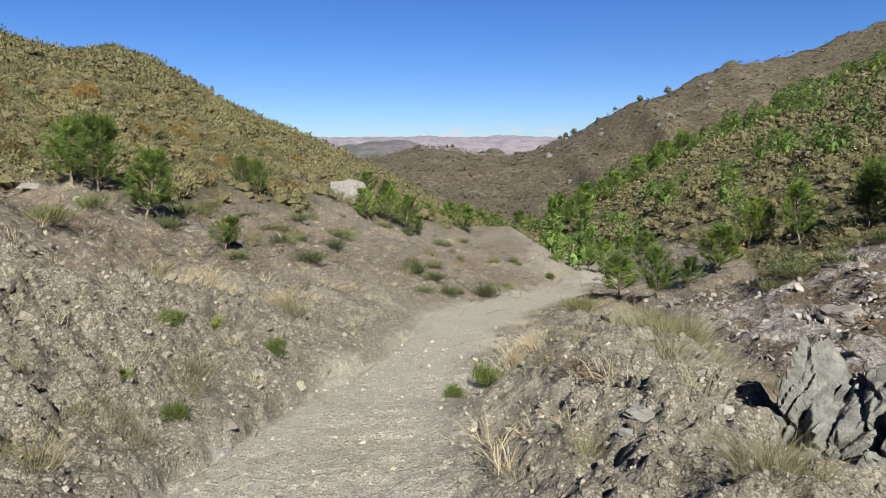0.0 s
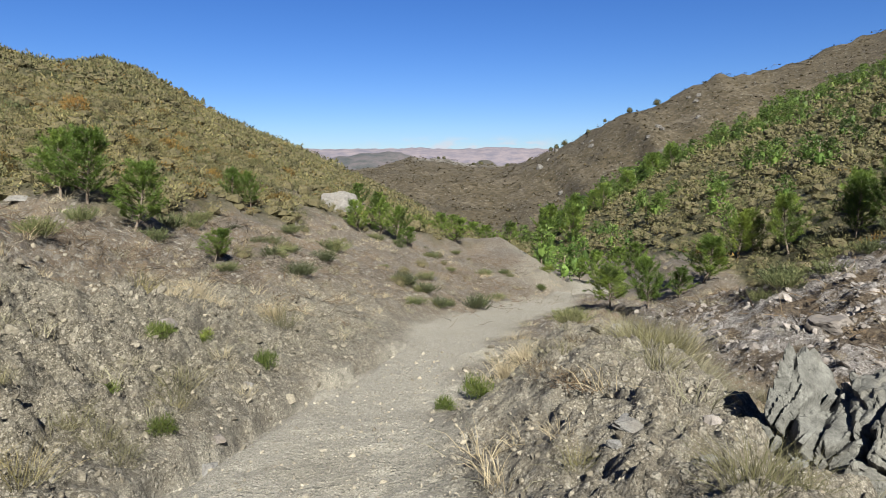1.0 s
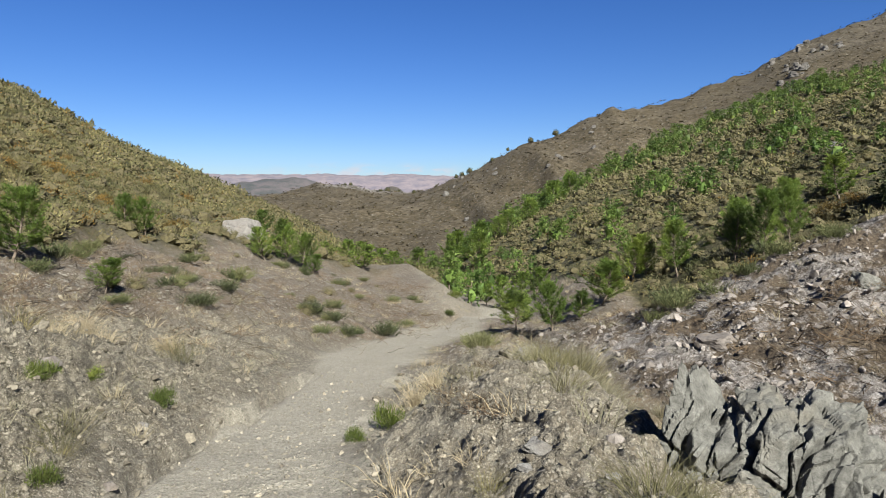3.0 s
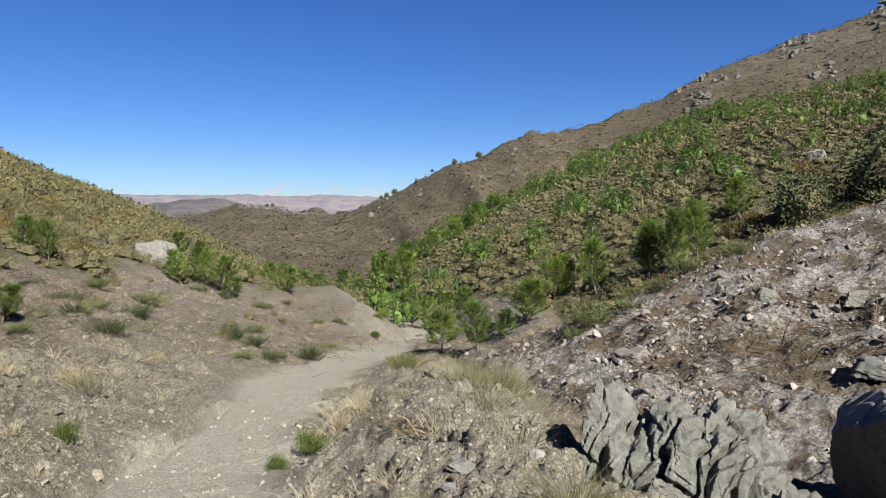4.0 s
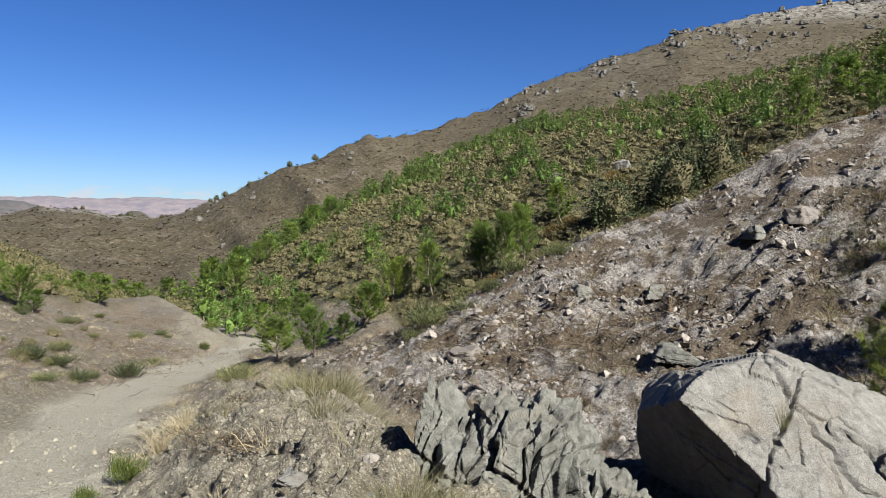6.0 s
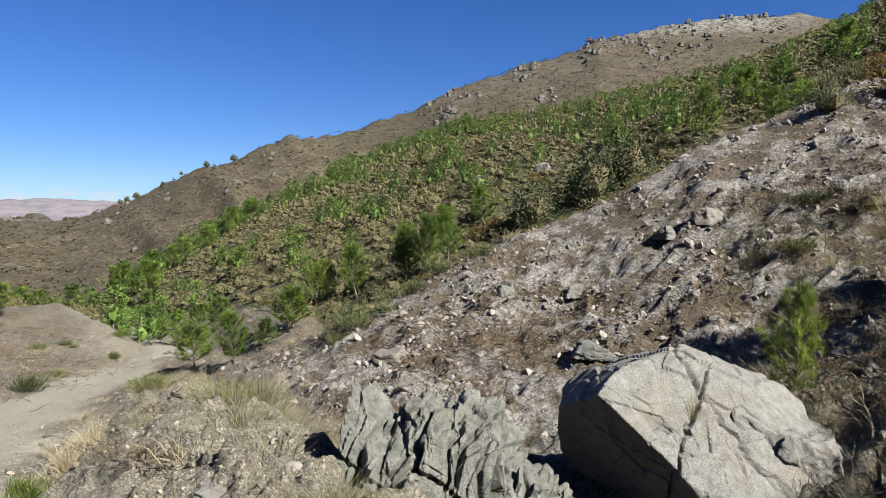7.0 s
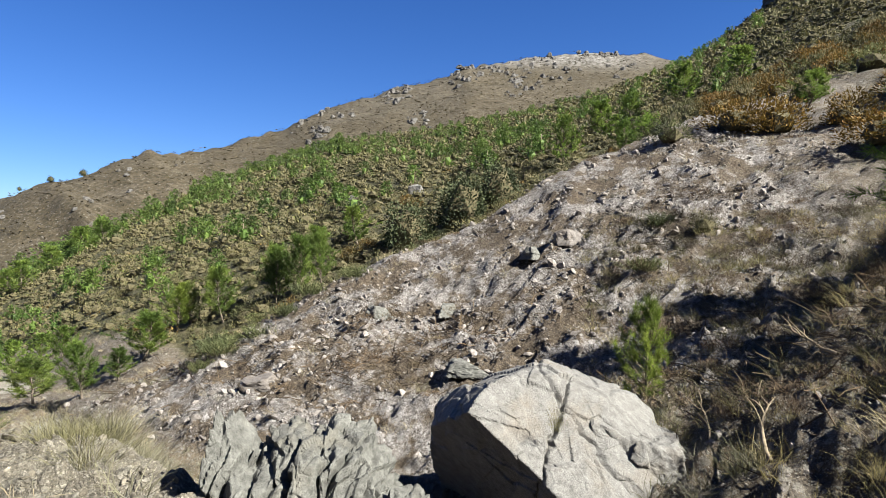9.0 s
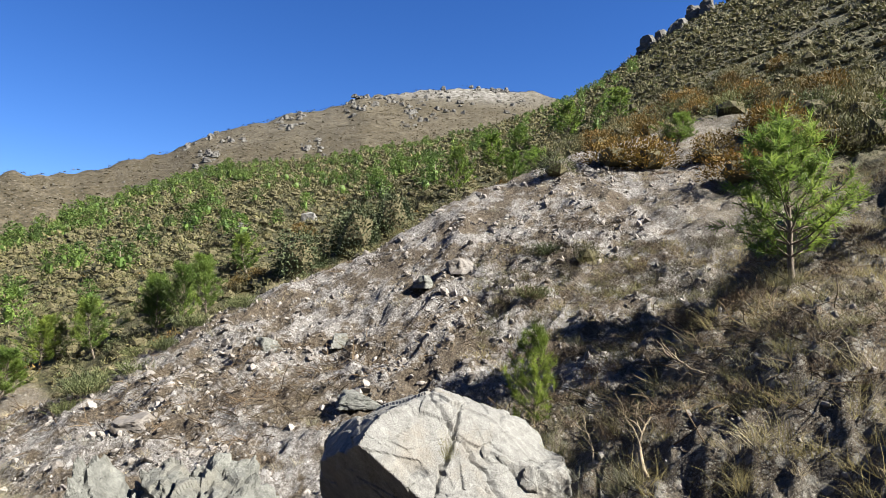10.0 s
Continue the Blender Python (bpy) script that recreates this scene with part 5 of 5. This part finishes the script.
# shrubs of the bare bench, singly
rng = np.random.default_rng(91)
n = 0
while n < 45:
    x, y = rng.uniform(-9, 4), rng.uniform(14, 36)
    g, r_, s_, c_, k_ = (float(v[0]) for v in cover(np.array([x]), np.array([y])))
    if s_ < 0.8:
        continue
    size = rng.uniform(0.25, 0.7)
    shrub("sage" if rng.random() < 0.7 else "heath", x, y, size * 1.1, size * 0.85, n, "scattered over the bare bench", "bench shrubs")
    n += 1

# nearer scrub of both hills, singly
rng = np.random.default_rng(92)
n = 0
while n < 200:
    b = rng.uniform(-38, -2) if n < 65 else rng.uniform(20, 70) if n < 105 else rng.uniform(67, 95)
    r = rng.uniform(20, 48)
    x, y = r * math.sin(radians(b)), r * math.cos(radians(b))
    if float(cover(np.array([x]), np.array([y]))[3][0]) < 0.8:
        continue
    size = rng.uniform(0.6, 1.4) if n < 105 else rng.uniform(0.9, 2.0)
    pick = rng.random()
    kind = "orange" if pick < (0.16 if b < 60 else 0.35) else "grey" if pick < 0.42 else "heath"
    shrub(kind, x, y, size * 1.15, size, n, "in the hillside scrub", "hillside scrub")
    n += 1

# ---- scrub by the thousand ----
SMALL = [tuft_shape(s, 12, 0.6, 0.17, 0.14) for s in range(101, 109)]
TINY = [needles(np.random.default_rng(s), *dome(np.random.default_rng(s), 6, 0.5, 0.1), 0.45, 0.45) for s in range(201, 207)]
NEARBY = [tuft_shape(s, 115, 0.65, 0.09, 0.036) for s in range(117, 123)]
MIDDLE = [tuft_shape(s, 34, 0.65, 0.14, 0.08) for s in range(109, 117)]


def carpet(seed, count, bearings, reach, power, shapes, size, mat, label, keep=0.5):
    rng = np.random.default_rng(seed)
    x, y = fan(rng, count, bearings, reach, power)
    ok = cover(x, y)[3] > keep
    x, y = x[ok], y[ok]
    wide = (size[0] + (size[1] - size[0]) * rng.random(len(x)) ** 1.8) * (1 + 0.5 * (np.hypot(x, y) > 90))
    ob = stuff("scrub", scattered(rng, shapes, x, y, wide, wide * rng.uniform(0.55, 0.95, len(x)), -0.03), mat, label, "scrub")
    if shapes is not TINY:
        # the heart's faces come first in every clump; their dark colour paints inner shade
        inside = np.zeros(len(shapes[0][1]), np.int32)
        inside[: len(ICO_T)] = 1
        ob.data.materials.append(WOODY_SHADE)
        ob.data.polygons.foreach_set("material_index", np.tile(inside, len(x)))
    return ob


carpet(121, 2500, (-42, 9), (18, 45), 1.6, NEARBY, (0.5, 1.7), HEATH, "olive heath scrub over the near hillside")
carpet(131, 4200, (-42, 9), (42, 90), 1.6, MIDDLE, (0.6, 2.0), HEATH, "olive heath scrub half-way up the hillside")
carpet(122, 330, (-42, 9), (18, 50), 1.5, NEARBY, (0.6, 1.3), GORSE, "rust-brown gorse among the near heath")
carpet(132, 700, (-42, 9), (45, 110), 1.5, MIDDLE, (0.6, 1.5), GORSE, "rust-brown gorse among the upper heath")
carpet(123, 600, (-42, 9), (18, 60), 1.5, NEARBY, (0.4, 1.1), SAGE, "grey-green herbs among the hillside heath")
carpet(124, 6500, (-42, 9), (80, 250), 1.5, SMALL, (0.9, 2.2), HEATH, "olive heath scrub over the upper hillside")
carpet(125, 2300, (9, 95), (19, 48), 1.6, NEARBY, (0.5, 1.5), HEATH, "olive heath scrub below the pines")
carpet(133, 4700, (9, 95), (45, 95), 1.6, MIDDLE, (0.7, 2.0), HEATH, "olive heath scrub on the pine slope")
carpet(126, 1000, (9, 95), (19, 60), 1.5, NEARBY, (0.4, 1.1), SAGE, "grey-green herbs below the pines")
carpet(127, 350, (9, 95), (20, 110), 1.5, MIDDLE, (0.5, 1.2), GORSE, "rusty gorse below the pines")
carpet(128, 7200, (7, 95), (85, 205), 1.5, SMALL, (0.9, 2.2), HEATH, "olive heath scrub up to the spur's crest")
carpet(129, 900, (8, 80), (45, 205), 1.5, SMALL, (0.6, 1.4), BRIGHT, "bright green saplings and broom on the slope")
carpet(130, 26000, (-8, 72), (240, 720), 1.5, TINY, (0.8, 2.0), BROWN_HEATH, "brown heath on the far ridge")

# ---- grass ----
GRASS = [tri_mesh("grass", *grass_shape(s), STRAW) for s in (131, 132, 133)]
GRASS_G = [tri_mesh("grass_green", *grass_shape(s, 140, 0.18, 0.6), STRAW_GREEN) for s in (134, 135)]
TUFTS = [(-4.0, 8.4, 0.5), (-3.75, 8.7, 0.42), (-3.7, 9.6, 0.5), (-3.45, 9.7, 0.42), (-2.4, 9.8, 0.55), (-2.7, 10.2, 0.45), (-2.4, 5.7, 0.36), (-2.3, 5.4, 0.3), (-2.5, 4.5, 0.28), (-2.3, 4.4, 0.3), (-2.75, 4.6, 0.26), (-2.5, 3.6, 0.33), (-2.7, 3.5, 0.3), (-3.2, 4.5, 0.2),
         (1.2, 8.0, 0.36), (0.9, 7.6, 0.3), (0.8, 3.3, 0.2), (1.3, 2.4, 0.30), (1.45, 2.55, 0.32), (1.5, 2.4, 0.24), (1.2, 2.2, 0.25), (5.8, 2.0, 0.5), (6.6, 1.7, 0.45), (10.6, 0.6, 0.35), (6.8, 1.6, 0.3), (6.5, 0.6, 0.3), (1.7, 4.6, 0.34), (1.8, 5.2, 0.4), (2.2, 5.6, 0.45), (2.5, 6.2, 0.5), (2.9, 6.7, 0.5), (3.2, 7.4, 0.55), (3.5, 8.0, 0.55), (3.0, 8.6, 0.5), (2.6, 8.9, 0.45), (3.9, 9.0, 0.6), (4.2, 9.8, 0.55), (4.6, 11.0, 0.55), (5.0, 12.0, 0.5), (2.4, 7.6, 0.42), (2.0, 8.8, 0.4), (1.5, 9.2, 0.4)]
rng = np.random.default_rng(140)
for n in range(24):
    f = rng.random()
    TUFTS.append((2.1 + 2.3 * f + rng.normal() * 0.4, 5.2 + 4.8 * f + rng.normal() * 0.4, rng.uniform(0.22, 0.45)))
for k, (x, y, tall) in enumerate(TUFTS):
    dry = y > 6
    ob = new("grass_tuft", (GRASS if dry and k % 4 else GRASS_G)[k % (3 if dry and k % 4 else 2)])
    ob.matrix_basis = placed(x, y, tall * 1.15, tall, k * 2.4, 0.02)
    tagged(ob, "dry straw-coloured grass tuft on stony ground" if dry and k % 4 else "half-dry grass tuft with green blades", "grass tuft", "grass tufts")
rng = np.random.default_rng(141)
x, y = fan(rng, 1900, (-36, 93), (3.5, 34), 1.5)
g, r_, s_, c_, k_ = cover(x, y)
u, e = curve(y, TRACK_Y, DITCH_X) - x, x - curve(y, TRACK_Y, EDGE_X)
ok = ((u > 0.3) | (e > 0.3)) & (rng.random(len(x)) > 0.6 * r_) & (c_ < 0.5)
x, y = x[ok], y[ok]
tall = rng.uniform(0.10, 0.34, len(x))
stuff("grass", scattered(rng, [grass_shape(s, 34, 0.16, 0.7, 0.014) for s in (142, 143, 144)], x, y, tall * 1.3, tall, -0.01), STRAW, "sparse dry grass over the stony slopes", "grass")
x, y = fan(rng, 1000, (62, 96), (6, 16), 1.6)
tall = rng.uniform(0.12, 0.36, len(x))
stuff("grass", scattered(rng, [grass_shape(s, 30, 0.2, 0.8, 0.014) for s in (145, 146)], x, y, tall * 1.3, tall, -0.01), STRAW_GREEN, "half-dry grass and herbs in the shaded hollow", "grass")

tuft = new("grass_tuft", GRASS_G[0])
tuft.matrix_basis = Matrix.LocRotScale((5.58, 3.22, -0.34), Euler((-0.1, -0.2, 0.6)), (0.14, 0.14, 0.42))
tagged(tuft, "half-dry grass tuft growing from a crack in the limestone boulder", "grass tuft")

# ---- dry brushwood ----
def brush(seed, x, y, size):
    rng = np.random.default_rng(seed)
    pieces = []
    z = ground_z(x, y)
    for px, py, pz, s in zip(x, y, z, size):
        way = np.array([rng.normal(), rng.normal(), rng.uniform(0.0, 0.5)])
        pieces.append(tube(bent(rng, (px, py, pz), way, s, 3, 0.25), np.linspace(0.008, 0.003, 4) * (0.6 + s), 3))
    return joined(pieces)


rng = np.random.default_rng(151)
spots = [(8.2, 8.8, 1.2, 260), (9.8, 8.0, 1.0, 160), (7.4, 11.6, 1.0, 160), (11.3, 6.6, 1.2, 160), (13.5, 4.6, 1.5, 160), (-6.2, 11.8, 1.8, 320), (-5.0, 15.6, 1.6, 160), (-3.2, 12.5, 1.6, 160), (2.6, 26.5, 2.2, 240), (9.0, 3.0, 1.6, 320), (8.6, 1.0, 1.4, 320), (7.0, 15.4, 1.2, 140), (11.5, 1.4, 1.6, 220), (-4.0, 18.0, 3.0, 420), (-1.0, 22.0, 3.0, 420), (1.5, 28.0, 2.5, 300), (-6.5, 21.0, 2.0, 260), (3.5, 33.0, 2.0, 240)]
xs, ys = np.concatenate([a + rng.normal(size=n) * s * 0.6 for a, b, s, n in spots]), np.concatenate([b + rng.normal(size=n) * s * 0.6 for a, b, s, n in spots])
stuff("brushwood", brush(152, xs, ys, rng.uniform(0.15, 0.6, len(xs))), TWIG, "matted dry brown brushwood on the slopes", "brushwood")
x, y = fan(rng, 190, (64, 95), (7, 17), 1.6)
stuff("scrub", scattered(rng, [shrub_shape(s, 320, 0.6, 0.5, 0.16, 0.011) for s in (153, 154, 155)], x, y, rng.uniform(0.3, 0.8, len(x)), rng.uniform(0.25, 0.55, len(x))), TWIG, "low dry brown scrub in the shaded hollow", "scrub")
x, y = fan(rng, 500, (20, 80), (9, 22), 1.6)
ok = (cover(x, y)[1] > 0.4) & (fbm(x * 0.5, y * 0.5, 3) > 0.25)
x, y = x[ok], y[ok]
stuff("scrub", scattered(rng, [shrub_shape(s, 190, 0.4, 0.3, 0.16, 0.014) for s in (156, 157, 158)], x, y, rng.uniform(0.3, 0.9, len(x)), rng.uniform(0.15, 0.4, len(x))), TWIG, "low brown dead scrub on the rubble slope", "scrub")


def dead_branch(seed, x, y, way, size):
    rng = np.random.default_rng(seed)
    main = bent(rng, (0, 0, 0), way, size, 7, 0.16, 0.05)
    bits = [tube(main, np.linspace(0.030, 0.008, 8) * size, 6)]
    for f in (2, 3, 4, 5, 5, 6):
        d = main[f] - main[f - 1]
        bits.append(tube(bent(rng, main[f], unit(d[None])[0] + rng.normal(size=3) * 0.8 + [0, 0, 0.4], size * rng.uniform(0.25, 0.5), 5, 0.2), np.linspace(0.014, 0.004, 6) * size, 5))
    ob = new("dead_branch", tri_mesh("dead_branch", *bits[0], DEADWOOD, True))
    ob.location = (x, y, stand(x, y) + 0.03)
    for shape in bits[1:]:
        part("fork", tri_mesh("fork", *shape, DEADWOOD, True), ob)
    return tagged(ob, "bleached dead branch with forked twigs lying on grass", "dead branch", "dead branches")


dead_branch(161, 7.05, 2.2, (0.6, 0.3, 0.3), 0.6)
dead_branch(162, 7.0, 1.9, (0.9, -0.2, 0.2), 0.8)
dead_branch(163, 6.6, 1.5, (0.9, 0.5, 0.3), 0.9)
dead_branch(164, 8.0, 1.2, (0.4, 0.6, 0.3), 0.8)
dead_branch(165, 8.4, 2.4, (0.7, -0.3, 0.25), 0.7)

# ---- stones without number ----
def stone_field(seed, count, bearings, reach, power, small, large, mask, mat, label):
    rng = np.random.default_rng(seed)
    x, y = fan(rng, count, bearings, reach, power)
    ok = mask(x, y) > rng.random(count)
    x, y = x[ok], y[ok]
    size = small * (1 - rng.random(len(x)) * (1 - (small / large) ** 1.6)) ** (-1 / 1.6)
    size = np.minimum(size, 0.02 * np.hypot(x, y) + 0.002)
    return stuff("stones", stones(rng, x, y, size), mat, label, "stones")


stone_field(171, 13500, (-40, 48), (2.2, 13), 1.3, 0.012, 0.10, lambda x, y: np.clip(cover(x, y)[0] + cover(x, y)[4], 0, 1), PEBBLE, "grey gravel strewn over the track and banks")
stone_field(172, 23000, (17, 88), (8.5, 25), 1.5, 0.04, 0.30, lambda x, y: cover(x, y)[1] * np.where(fbm(x * 0.6, y * 0.6, 3) > 0.25, 0.25, 1.0), RUBBLE, "broken pinkish-grey rubble on the steep slope")
stone_field(173, 3000, (-38, 14), (8, 34), 1.5, 0.03, 0.2, lambda x, y: cover(x, y)[2], PEBBLE, "grey stones over the bare bench")
stone_field(175, 6500, (-40, 45), (2.4, 13), 1.4, 0.03, 0.24, lambda x, y: cover(x, y)[4], CLOD, "crumbling earth clods on the banks")
stone_field(174, 1600, (60, 96), (6, 18), 1.5, 0.03, 0.2, lambda x, y: 1 - cover(x, y)[3], RUBBLE, "pale stones in the shaded hollow")
